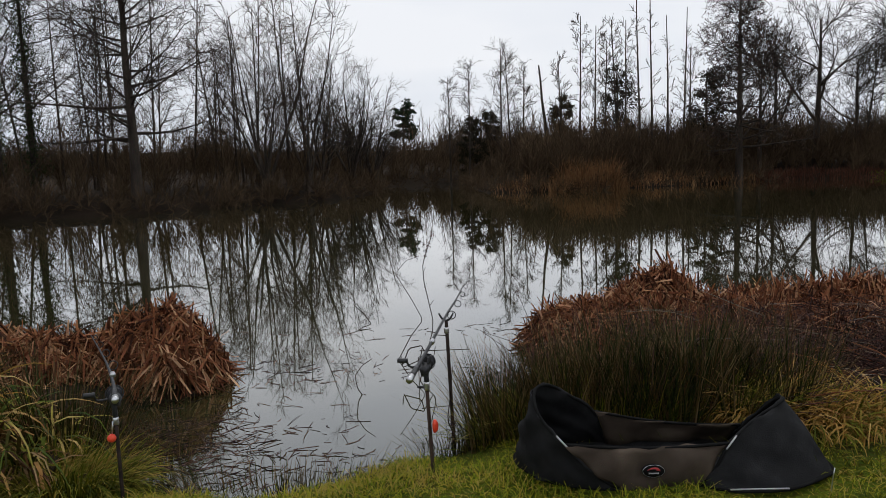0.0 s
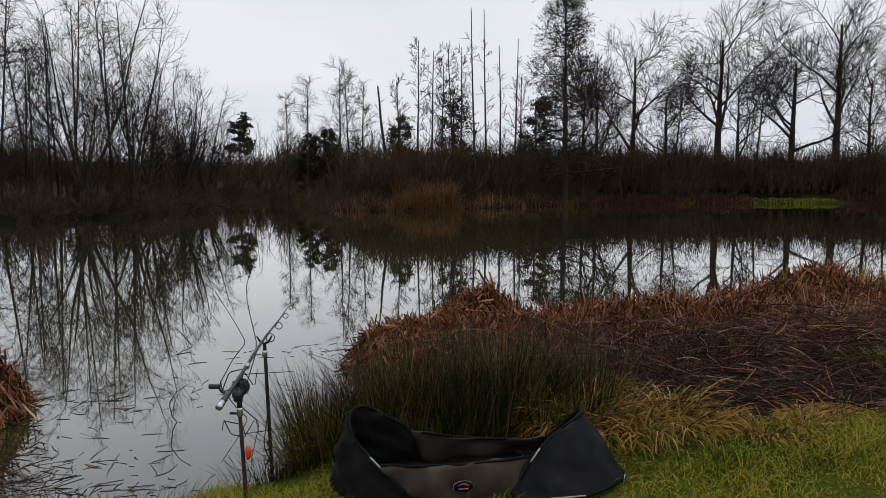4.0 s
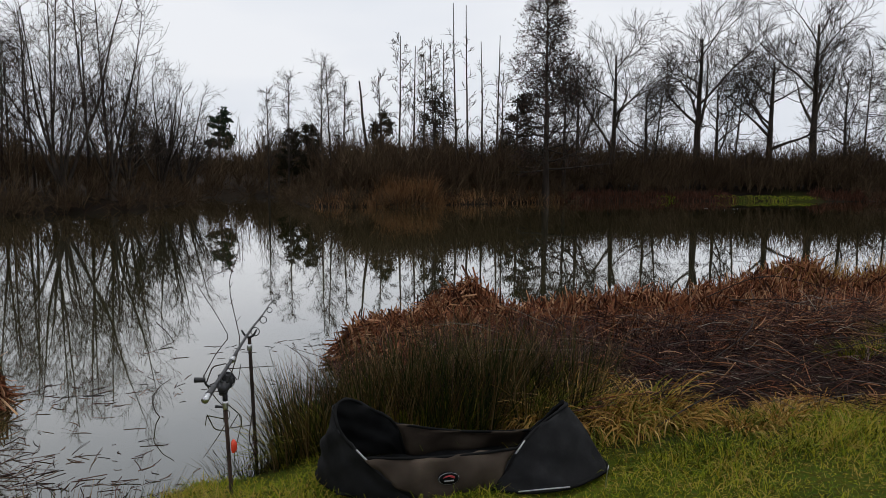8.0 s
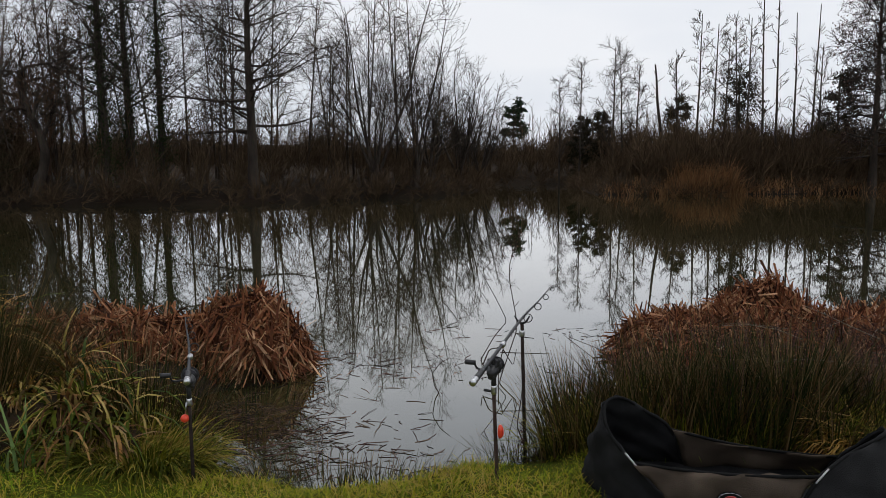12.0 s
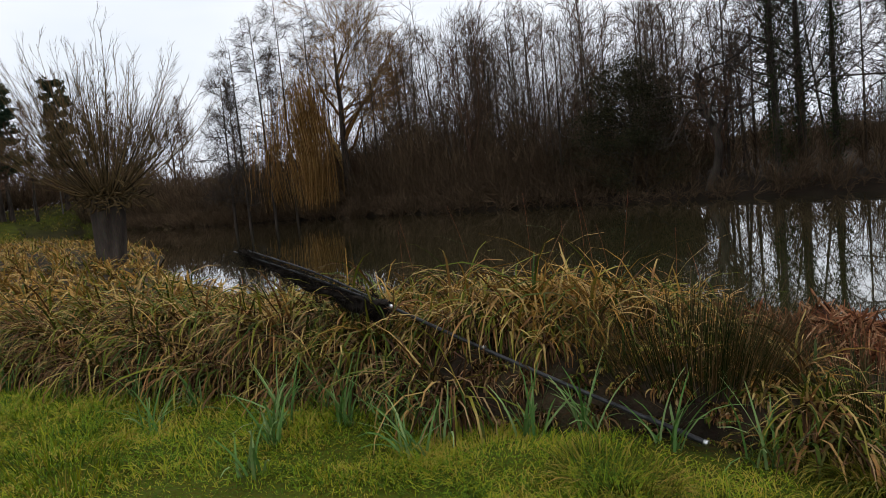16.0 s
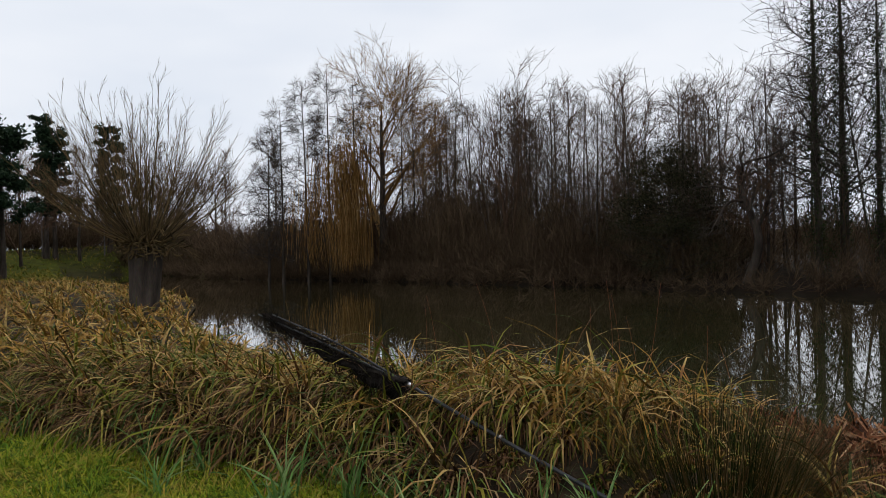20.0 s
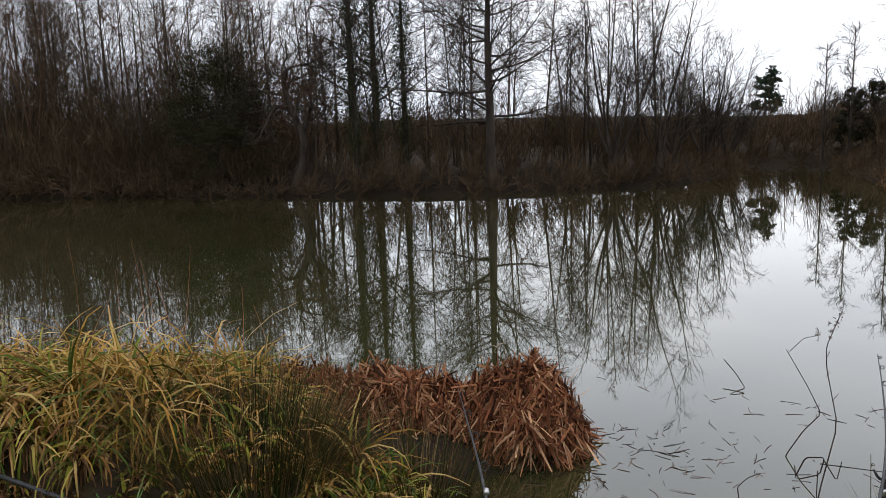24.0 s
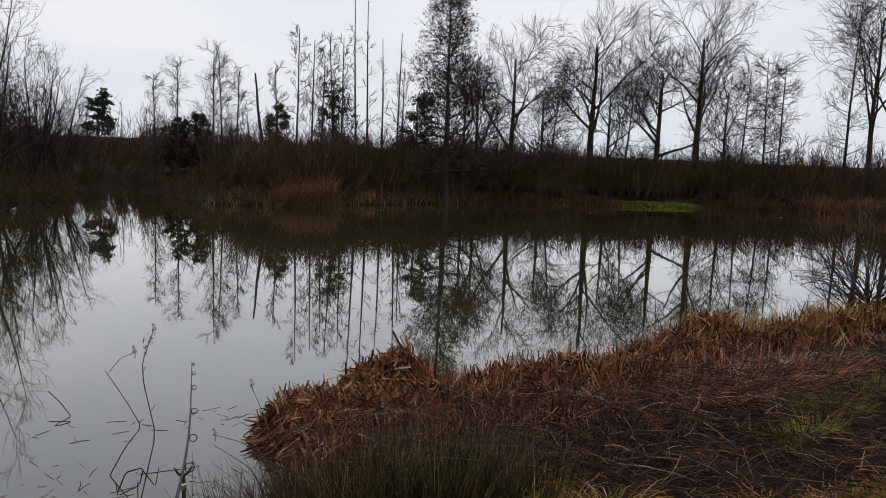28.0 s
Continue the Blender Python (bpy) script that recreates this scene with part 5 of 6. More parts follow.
LOW = "low brown litter of dead reeds in front of the mound"
LM = "collapsed mound of rust-brown dead reed leaves in the water"
reed_mound(600, -1.9, 4.7, 0.42, 0.4, 0.36, 2300, LM)
reed_mound(605, -3.35, 4.5, 0.5, 0.34, 0.27, 1400, "low spread of brown dead reed leaves beside the sedges", 0.33)
reed_mound(601, -2.75, 4.62, 0.6, 0.4, 0.27, 1900, "low spread of brown dead reed leaves beside the sedges", 0.33)
reed_mound(602, 1.55, 5.5, 0.4, 0.36, 0.37, 2200, LM, 0.32, 0.015, 0.02, 0.2, 0.11)
reed_mound(603, 1.0, 5.3, 0.44, 0.42, 0.24, 1900, LM)
reed_mound(604, 1.25, 5.0, 0.5, 0.4, 0.26, 1700, LM)
for i, (cx, cy, rx, ry, h, n) in enumerate([(2.0, 5.2, 0.5, 0.4, 0.34, 1500), (2.6, 5.3, 0.55, 0.36, 0.36, 1600), (3.2, 5.35, 0.55, 0.36, 0.38, 1600), (3.8, 5.45, 0.5, 0.36, 0.36, 1300),
                                            (4.4, 5.7, 0.55, 0.42, 0.42, 1500), (5.0, 6.0, 0.5, 0.4, 0.48, 1200), (5.9, 6.0, 0.6, 0.35, 0.36, 1000), (6.9, 6.2, 0.7, 0.35, 0.4, 1000), (8.0, 6.4, 0.8, 0.4, 0.4, 900)]):
    reed_mound(610 + i, cx, cy, rx, ry, h * 0.82, n, "bank of rust-brown dead reeds along the water", 0.32, 0.014, 0.02, 0.3, 0.16)
for i, (cx, cy, rx, ry, h) in enumerate([(0.95, 4.6, 0.35, 0.35, 0.2), (1.6, 4.65, 0.4, 0.35, 0.2), (2.3, 4.8, 0.4, 0.3, 0.2), (3.0, 4.95, 0.4, 0.28, 0.2)]):
    reed_mound(630 + i, cx, cy, rx, ry, h, 800, LOW, 0.27)
g = rg(625)
feet = np.concatenate([patch(626, 500, 4.95, 6.05, 0.35, 0.25), patch(627, 700, 6.2, 6.2, 1.1, 0.2), patch(628, 500, 8.0, 6.5, 1.0, 0.25)])
rushes(625, feet, 0.3, 0.6, M_ORANGE, "upright straw-coloured reeds on the bank tip", 0.3, 0.012, 0.5, 4, "reeds", "reed_tuft")
# brown bramble and broken stems on the slope
g = rg(630)
n = 9500
x, y = g.uniform(1.0, 7.6, n), g.uniform(3.1, 5.6, n)
ok = (y > np.interp(x, [1.0, 2.2, 3.0], [3.5, 3.3, 3.15]) + 0.1 * np.sin(3 * x)) & (y < np.interp(x, [1, 2, 4, 5, 8], [4.9, 5.0, 5.3, 5.7, 6.2]))
ok &= ((x - 5.85) / 0.8) ** 2 + ((y - 5.5) / 0.3) ** 2 > 1
x, y = x[ok], y[ok]
foot = np.stack([x, y, ground_z(x, y) + g.uniform(0.0, 0.2, len(x)) * np.interp(y, [3.5, 4.2, 6], [0.4, 1, 1])], 1)
stuff("bramble_tangle", lying(g, foot, 0.36, 0.003, -0.15, 1.0, 0.3), M_BROWN, "tangle of dark brown broken stems and brambles", "brambles")
pale = foot[g.uniform(0, 1, len(foot)) < 0.16]
stuff("bramble_tangle", lying(g, pale + np.array([0, 0, 0.04]), 0.26, 0.004, 0.2, 1.2), M_REED, "scattered rust-brown dead leaves on the slope", "brambles")
straw = foot[g.uniform(0, 1, len(foot)) < 0.05]
stuff("bramble_tangle", lying(g, straw + np.array([0, 0, 0.05]), 0.4, 0.0035, 0.0, 0.8), M_PALESTEM, "pale grey dead stems lying over the brambles", "brambles")
foot2 = patch(631, 900, 2.0, 4.3, 1.1, 0.5)
rushes(633, dry(patch(633, 2600, 3.4, 4.6, 2.3, 0.55, -0.02)), 0.12, 0.32, M_BROWN, "dark dead weed stems standing on the slope", 0.75, 0.0045, 0.8, 4, "brambles", "bramble_tangle")
rushes(634, dry(patch(634, 3600, 3.3, 4.95, 2.4, 0.42, -0.05)), 0.15, 0.36, M_REED, "broken red-brown reed leaves along the slope", 0.7, 0.011, 1.2, 4, "reeds", "reed_tuft")
rushes(632, foot2, 0.2, 0.42, M_BROWN, "upright brown dead stems behind the rushes", 0.4, 0.005, 0.4, 4, "brambles", "bramble_tangle")
# shallow muddy pool behind the reed bank
u, v = np.meshgrid(np.linspace(0.02, 1, 6), np.linspace(0, 2 * np.pi, 33), indexing="ij")
edge_ = 1 + 0.14 * np.sin(3 * v + 1) + 0.08 * np.sin(7 * v)
V = np.stack([5.85 + 0.72 * u * edge_ * np.cos(v), 5.5 + 0.24 * u * edge_ * np.sin(v), 0.232 - 0.012 * u ** 4], -1)
i = (np.arange(5)[:, None] * 33 + np.arange(32)[None]).ravel()
tagged(new("puddle", mesh_np("puddle", V, np.stack([i, i + 33, i + 34, i + 1], 1), M_WATER, True)), "shallow muddy pool among the dead reeds", "water", kind="structure")
g = rg(645)
r, a = g.uniform(0, 1, 160) ** 0.5, g.uniform(0, 6.283, 160)
f = np.stack([5.85 + 0.7 * r * np.cos(a), 5.5 + 0.24 * r * np.sin(a), np.full(160, 0.234)], 1)
stuff("floating_debris", lying(g, f, 0.22, 0.003, 0.0, 0.5, 0.05), M_BROWN, "dead stems lying across the muddy pool", "debris")
# bush at the bend of the near bank
g = rg(640)
tr = sprout(g, *trunk_line(g, 0.3, 4, (0, 0), 0, 0.05, 0.04), 26, 0.1, 1, 0.85, 1.9, 6, 0.15, 0.12, 0.35, 0.2, 0.25, 0.007)
tb = sprout(g, *tr, 9, 0.15, 1, 0.6, 0.6, 3, 0.0, 0.15, 0.6, 0.3, 0.4, 0.004)
tc = sprout(g, *tb, 5, 0.15, 1, 0.6, 0.25, 2, 0.0, 0.15, 0.7, 0.3, 0.5, 0.003)
t = thing("bare_bush", (8.3, 6.9, 0.05), "bare brown bush hanging over the water", "bush")
part("branch_work", tubes(*tr, 4), M_BARK, t)
part("fine_growth", join_np([tubes(*tb, 3), twigs(*tc)]), M_BROWN, t)
# seed stalks above the sedges
for i, (x, y, z, lean) in enumerate([(-5.2, 4.1, 1.28, 0.05), (-4.61, 4.2, 1.29, 0.0), (-4.3, 4.2, 1.26, 0.2), (-5.85, 4.0, 1.2, -0.25), (-4.3, 4.2, 1.0, -0.1), (-4.9, 4.2, 1.05, 0.1), (-3.9, 4.4, 0.95, 0.1),
                                     (-3.5, 4.3, 0.85, -0.15), (-6.2, 3.4, 1.05, 0.1), (-5.6, 3.2, 1.15, -0.1), (-4.6, 4.3, 1.15, -0.05)]):
    g = rg(660 + i)
    t = thing("seed_stalk", (x, y, 0.1), "thin pale dry seed stalk rising above the sedges", "plant", "dry stalks above the sedge bank")
    h = np.linspace(0, 1, 7)
    line = np.stack([lean * h ** 1.5 * z, 0.05 * np.sin(h * 3) * z, h * (z - 0.1)], 1)[None]
    part("stalk", tubes(line, np.linspace(0.003, 0.0015, 7)[None], 4), M_REED, t)
    head = line[0, -1] + np.stack([g.normal(0, 0.004, 10), g.normal(0, 0.004, 10), -g.uniform(0, 0.12, 10)], 1)
    tagged(part("seed_head", leaf_cloud(g, head, 0.004, 3, 0.010), M_BROWN, t), kind="stuff")
# floating bits and sparse stalks on the water
g = rg(680)
n = 900
x, y = np.concatenate([g.normal(-1.0, 0.4, 260), g.normal(-0.9, 0.45, 130), g.normal(0.2, 0.7, 60), g.normal(-1.6, 0.28, 330)]), np.concatenate([g.normal(3.35, 0.25, 260), g.normal(4.9, 0.25, 130), g.normal(5.9, 0.12, 60), g.normal(3.75, 0.25, 330)])
ok = shore_distance(x, y) < -0.01
x, y = x[ok], y[ok]
a = g.uniform(0, 3.14, len(x))
L = g.uniform(0.008, 0.07, len(x))
d = np.stack([np.cos(a), np.sin(a), 0 * a], 1) * L[:, None]
c = np.stack([x, y, np.full(len(x), 0.0006)], 1)
P = np.stack([c - d, c + g.normal(0, 0.006, c.shape) * [1, 1, 0.2], c + d], 1)
stuff("floating_debris", tubes(P, np.full((len(x), 3), 0.0022), 3), M_BROWN, "broken dead stems and leaves floating on the water", "debris")

# broken stems lying criss-cross in the shallows beside the mound
g = rg(690)
n = 160
x, y = np.concatenate([g.normal(-1.3, 0.26, n), g.normal(-0.6, 0.3, 50), g.normal(0.35, 0.15, 30)]), np.concatenate([g.normal(3.65, 0.33, n), g.normal(3.2, 0.13, 50), g.normal(3.75, 0.3, 30)])
ok = shore_distance(x, y) < 0.02
foot = np.stack([x, y, np.full(len(x), 0.0006)], 1)[ok]
az = g.uniform(0, 6.283, len(foot))
L = g.uniform(0.03, 0.2, len(foot))
tip = foot + np.stack([np.cos(az) * L, np.sin(az) * L, np.abs(g.normal(0, 0.008, len(foot)))], 1)
P = np.stack([foot, (foot + tip) / 2 + g.normal(0, 0.008, foot.shape) * np.array([1, 1, 0.3]), tip], 1)
P[:, :, 2] = np.maximum(P[:, :, 2], 0.0004)
stuff("floating_debris", tubes(P, np.full((len(foot), 3), 0.0018) * np.array([1, 0.9, 0.5]), 3), M_BROWN, "dark broken stems criss-crossed in the shallows", "debris")

# ---------------------------------------------------------------- tackle on the bank
M_BLACK = mat_noise("black_plastic", [(0.012, 0.012, 0.013), (0.02, 0.02, 0.021), (0.03, 0.03, 0.032)], 30, 200, 0.45, 0.1, 0.4)
M_CARBON = mat_noise("carbon_blank", [(0.018, 0.018, 0.02), (0.03, 0.03, 0.033), (0.05, 0.05, 0.053)], 20, 150, 0.45, 0.05, 0.25)
M_STEEL = mat_noise("brushed_steel", [(0.45, 0.45, 0.46), (0.6, 0.6, 0.61), (0.7, 0.7, 0.7)], 40, 300, 0.35, 0.05, 0.5, 1.0)
M_RUSTY = mat_noise("weathered_stick", [(0.028, 0.019, 0.015), (0.05, 0.034, 0.026), (0.085, 0.058, 0.045)], 25, 140, 0.8, 0.3, 0.15, stretch=(1, 1, 0.3))
M_RED = mat_noise("red_plastic", [(0.6, 0.035, 0.015), (0.7, 0.05, 0.02), (0.8, 0.08, 0.03)], 20, 120, 0.4, 0.05, 0.5)
M_WHITE = mat_noise("white_rod", [(0.26, 0.26, 0.26), (0.36, 0.36, 0.36), (0.46, 0.46, 0.46)], 20, 100, 0.5, 0.05, 0.4)
M_CANVAS = mat_noise("dark_canvas", [(0.007, 0.007, 0.0072), (0.0125, 0.0125, 0.013), (0.024, 0.024, 0.025)], 9, 320, 0.85, 0.35, 0.12)
M_BINDING = mat_noise("black_binding", [(0.005, 0.005, 0.005), (0.008, 0.008, 0.008), (0.014, 0.014, 0.014)], 12, 300, 0.85, 0.3, 0.08)
M_TAUPE = mat_noise("taupe_canvas", [(0.036, 0.026, 0.019), (0.055, 0.041, 0.030), (0.085, 0.064, 0.047)], 7, 320, 0.8, 0.35, 0.15)
M_BADGE = mat_noise("badge_red", [(0.28, 0.02, 0.02), (0.36, 0.03, 0.03), (0.42, 0.05, 0.05)], 30, 120, 0.5, 0.05, 0.4)
M_NET = mat_noise("net_mesh", [(0.008, 0.007, 0.006), (0.015, 0.012, 0.010), (0.028, 0.023, 0.018)], 20, 160, 0.9, 0.3, 0.06)
M_STALK = mat_noise("dead_stalk", [(0.018, 0.013, 0.011), (0.032, 0.023, 0.019), (0.055, 0.042, 0.035)], 12, 80, 0.85, 0.3, 0.1)


def smooth_line(points, n):
    """A Catmull-Rom line through the points."""
    p = np.asarray(points, float)
    p = np.concatenate([[2 * p[0] - p[1]], p, [2 * p[-1] - p[-2]]])
    t = np.linspace(0, len(p) - 3 - 1e-6, n)
    i = t.astype(int)
    f = (t - i)[:, None]
    a, b, c, d = p[i], p[i + 1], p[i + 2], p[i + 3]
    return 0.5 * (2 * b + (c - a) * f + (2 * a - 5 * b + 4 * c - d) * f ** 2 + (3 * b - a - 3 * c + d) * f ** 3)


def rod_mesh(points, radii, sides=8, n=None):
    """A closed round bar along a line."""
    n = n or len(points)
    P = smooth_line(points, n) if len(points) > 2 else np.linspace(points[0], points[1], n)
    R = np.interp(np.linspace(0, 1, n), np.linspace(0, 1, len(radii)), radii)
    P = np.concatenate([P[:1], P, P[-1:]])
    P[0] += (P[1] - P[2]) * 1e-4
    P[-1] += (P[-2] - P[-3]) * 1e-4
    R = np.concatenate([[1e-5], R, [1e-5]])
    T = unit(np.gradient(P[1:-1], axis=0))
    T = np.concatenate([T[:1], T, T[-1:]])
    ref = np.array([0, 0, 1.0]) if abs(T[1, 2]) < 0.85 else np.array([1.0, 0.1, 0])
    U = unit(np.cross(T, ref))
    W = np.cross(T, U)
    a = np.arange(sides) * 2 * np.pi / sides
    V = P[:, None] + (U[:, None] * np.cos(a)[None, :, None] + W[:, None] * np.sin(a)[None, :, None]) * R[:, None, None]
    k = len(P)
    j, s = np.meshgrid(np.arange(k - 1), np.arange(sides), indexing="ij")
    s2 = (s + 1) % sides
    Q = np.stack([j * sides + s, j * sides + s2, (j + 1) * sides + s2, (j + 1) * sides + s], -1)
    return V.reshape(-1, 3), Q.reshape(-1, 4)


def ring_mesh(centre, axis_dir, radius, thick, n=18, sides=6):
    ax = unit(np.asarray(axis_dir, float))
    u = unit(np.cross(ax, [0.2, 0.1, 1.0]))
    v = np.cross(ax, u)
    a = np.linspace(0, 2 * np.pi, n + 1)
    P = np.asarray(centre) + radius * (np.cos(a)[:, None] * u + np.sin(a)[:, None] * v)
    return rod_mesh(list(P), [thick] * (n + 1), sides, n + 1)


def loft(rows):
    """A sheet through rows of points, each row with the same count."""
    V = np.asarray(rows, float)
    a, b = V.shape[:2]
    i, j = np.meshgrid(np.arange(a - 1), np.arange(b - 1), indexing="ij")
    Q = np.stack([i * b + j, i * b + j + 1, (i + 1) * b + j + 1, (i + 1) * b + j], -1)
    return V.reshape(-1, 3), Q.reshape(-1, 4)


def thicken(ob, t):
    m = ob.modifiers.new("thickness", "SOLIDIFY")
    m.thickness = t
    m.offset = 0
    return ob


def fold(V, amount, seed):
    """Slack creases in cloth."""
    g = rg(seed)
    V = np.array(V, float)
    for _ in range(6):
        d = unit(g.normal(size=3)) * g.uniform(22, 75)
        V = V + amount * np.sin(V @ d + g.uniform(0, 6))[..., None] * unit(g.normal(size=3)) * np.array([0.5, 1.0, 0.6])
    return V


# the carp cradle: a folding bath of taupe cloth between two dark hoods
CR = thing("carp_cradle", (0.87, 2.95, 0.135), "dark grey pop-up carp cradle with taupe panels on the grass", "carp cradle")
hoop_pts = {}
HOOPS = {-1: [(-0.22, -0.265, 0.0), (-0.33, -0.27, 0.07), (-0.45, -0.245, 0.185), (-0.535, -0.19, 0.285), (-0.535, -0.07, 0.342), (-0.465, 0.02, 0.335), (-0.36, 0.075, 0.262), (-0.265, 0.11, 0.185), (-0.2, 0.17, 0.0)],
         1: [(0.06, -0.25, 0.0), (0.12, -0.26, 0.07), (0.19, -0.23, 0.165), (0.315, -0.15, 0.225), (0.475, -0.04, 0.262), (0.475, 0.03, 0.24), (0.425, 0.075, 0.17), (0.365, 0.10, 0.108), (0.30, 0.16, 0.0)]}
TAILS = {-1: [(-0.22, -0.275), (-0.35, -0.25), (-0.50, -0.18), (-0.58, -0.07), (-0.61, 0.05), (-0.57, 0.14), (-0.46, 0.19), (-0.3, 0.2), (-0.2, 0.18)],
         1: [(0.06, -0.26), (0.2, -0.315), (0.38, -0.31), (0.54, -0.23), (0.63, -0.15), (0.63, 0.0), (0.55, 0.12), (0.42, 0.17), (0.30, 0.17)]}
for side in (-1, 1):
    H = smooth_line(HOOPS[side], 33)
    hoop_pts[side] = H
    tail = smooth_line([(x, y, 0.005) for x, y in TAILS[side]], 33)
    rows = []
    for t in np.linspace(0, 1, 22):
        row = H * (1 - t) + tail * t
        row[:, 2] = H[:, 2] * (1 - t) ** 1.25 + 0.006
        belly = np.sin(np.pi * t) * 0.018
        row[:, 0] += side * belly
        rows.append(row)
    V, Q = loft(rows)
    keep_edge = np.clip(V[:, 2] / 0.08, 0, 1)[:, None]
    V = V + (fold(V, 0.0095, 700 + side) - V) * keep_edge
    hood = thicken(part("hood", (V, Q), M_CANVAS, CR, "dark grey canvas end hood", True), 0.004)
    part("hoop_binding", rod_mesh(list(H), [0.007] * 33, 7, 33), M_BINDING, hood, smooth=True)
    part("ground_binding", rod_mesh(list(tail + np.array([0, 0, 0.006])), [0.007] * 33, 7, 33), M_BINDING, hood, smooth=True)
    f = H[9]
    part("pole_sleeve", rod_mesh([H[7] + np.array([0, -0.012, 0.008]), H[9] + np.array([0, -0.012, 0.010])], [0.0035, 0.0035], 6, 4), M_WHITE, hood, "short white pole end")
    if side > 0:
        part("pole_sleeve", rod_mesh([tail[3] + np.array([0, -0.010, 0.014]), tail[8] + np.array([0, -0.010, 0.014])], [0.003, 0.003], 6, 4), M_WHITE, hood, "short white pole end")
L_, R_ = hoop_pts[-1], hoop_pts[1]
rows = []
for t in np.linspace(0, 1, 25):
    row = L_[0:9] * (1 - t) + R_[0:9] * t
    row[:, 1] += -0.012 * np.sin(np.pi * t)
    row[-1, 2] -= 0.012 * np.sin(np.pi * t)
    rows.append(row)
V, Q = loft(rows)
front = thicken(part("front_panel", (fold(V, 0.0085, 710), Q), M_TAUPE, CR, "creased taupe cloth panel", True), 0.004)
edge = np.array(rows)[:, -1]
part("rim_binding", rod_mesh(list(edge), [0.006] * 25, 6, 25), M_BINDING, front, smooth=True)
rows = []
for t in np.linspace(0, 1, 25):
    row = L_[28:33] * (1 - t) + R_[28:33] * t
    row[0, 2] -= 0.02 * np.sin(np.pi * t)
    rows.append(row)
V, Q = loft(rows)
back = thicken(part("back_panel", (fold(V, 0.010, 711), Q), M_TAUPE, CR, "creased taupe cloth panel", True), 0.004)
part("rim_binding", rod_mesh(list(np.array(rows)[:, 0]), [0.006] * 25, 6, 25), M_BINDING, back, smooth=True)
gx_, gy_ = np.meshgrid(np.linspace(-0.55, 0.58, 20), np.linspace(-0.24, 0.18, 10), indexing="ij")
V, Q = loft(np.stack([gx_, gy_ * (1 - 0.5 * np.abs(gx_) ** 2), 0.022 + 0.01 * np.sin(gx_ * 14) * np.cos(gy_ * 9)], -1))
part("base_pad", (V, Q), M_CANVAS, CR, "dark padded floor of the cradle", True)
# badge: a dark oval with a pale rim, a red swoosh and pale bars
bc = np.array([-0.12, -0.292, 0.092])
bn = unit(np.array([0, -1.0, 0.12]))
bu, bv = np.array([1.0, 0, 0]), np.cross(np.array([1.0, 0, 0]), bn) * -1


def badge_disc(rx, ry, lift, wall, n=28):
    a = np.linspace(0, 2 * np.pi, n + 1)
    rim = bc + bn * lift + np.cos(a)[:, None] * rx * bu + np.sin(a)[:, None] * ry * bv
    return loft([np.repeat((bc + bn * (lift + 0.0003))[None], n + 1, 0), rim, rim - bn * wall])


badge = part("badge", badge_disc(0.043, 0.025, 0.004, 0.01), M_BINDING, front, "dark oval badge with a thin pale rim")
part("badge_rim", badge_disc(0.0413, 0.0235, 0.0048, 0.0004), M_WHITE, badge, "thin pale rim")
part("badge_face", badge_disc(0.0402, 0.0224, 0.0056, 0.0004), M_BINDING, badge)
sw = [bc + bn * 0.0065 + bu * x + bv * y for x, y in [(-0.024, 0.004), (-0.008, 0.010), (0.010, 0.010), (0.024, 0.002), (0.006, 0.005)]]
part("swoosh", rod_mesh(sw, [0.001, 0.003, 0.0035, 0.0025, 0.0008], 6, 14), M_BADGE, badge, "small red swoosh shape")
for x in (-0.016, -0.008, 0.0, 0.008, 0.016):
    part("pale_bar", rod_mesh([bc + bn * 0.0060 + bu * (x - 0.0028) - bv * 0.008, bc + bn * 0.0060 + bu * (x + 0.0028) - bv * 0.008], [0.0028, 0.0028], 6, 3), M_WHITE, badge)
# tether peg beside the cradle
PEG = thing("tent_peg", (1.42, 2.66, 0.13), "thin pale wire peg pushed into the grass", "peg")
part("wire", rod_mesh([(0, 0, -0.03), (0.004, 0, 0.03), (0.012, 0, 0.085)], [0.002, 0.002, 0.002], 6, 6), M_STEEL, PEG)


def bank_stick(base, top, label, m, r=0.0075):
    b, t_ = np.asarray(base, float), np.asarray(top, float)
    ob = thing("bank_stick", tuple(b), label, "bank stick", "bank sticks")
    part("pole", rod_mesh([b * 0 + np.array([0, 0, -0.12]), (t_ - b)], [r, r * 0.95], 10, 6), m, ob, smooth=True)
    return ob, t_ - b


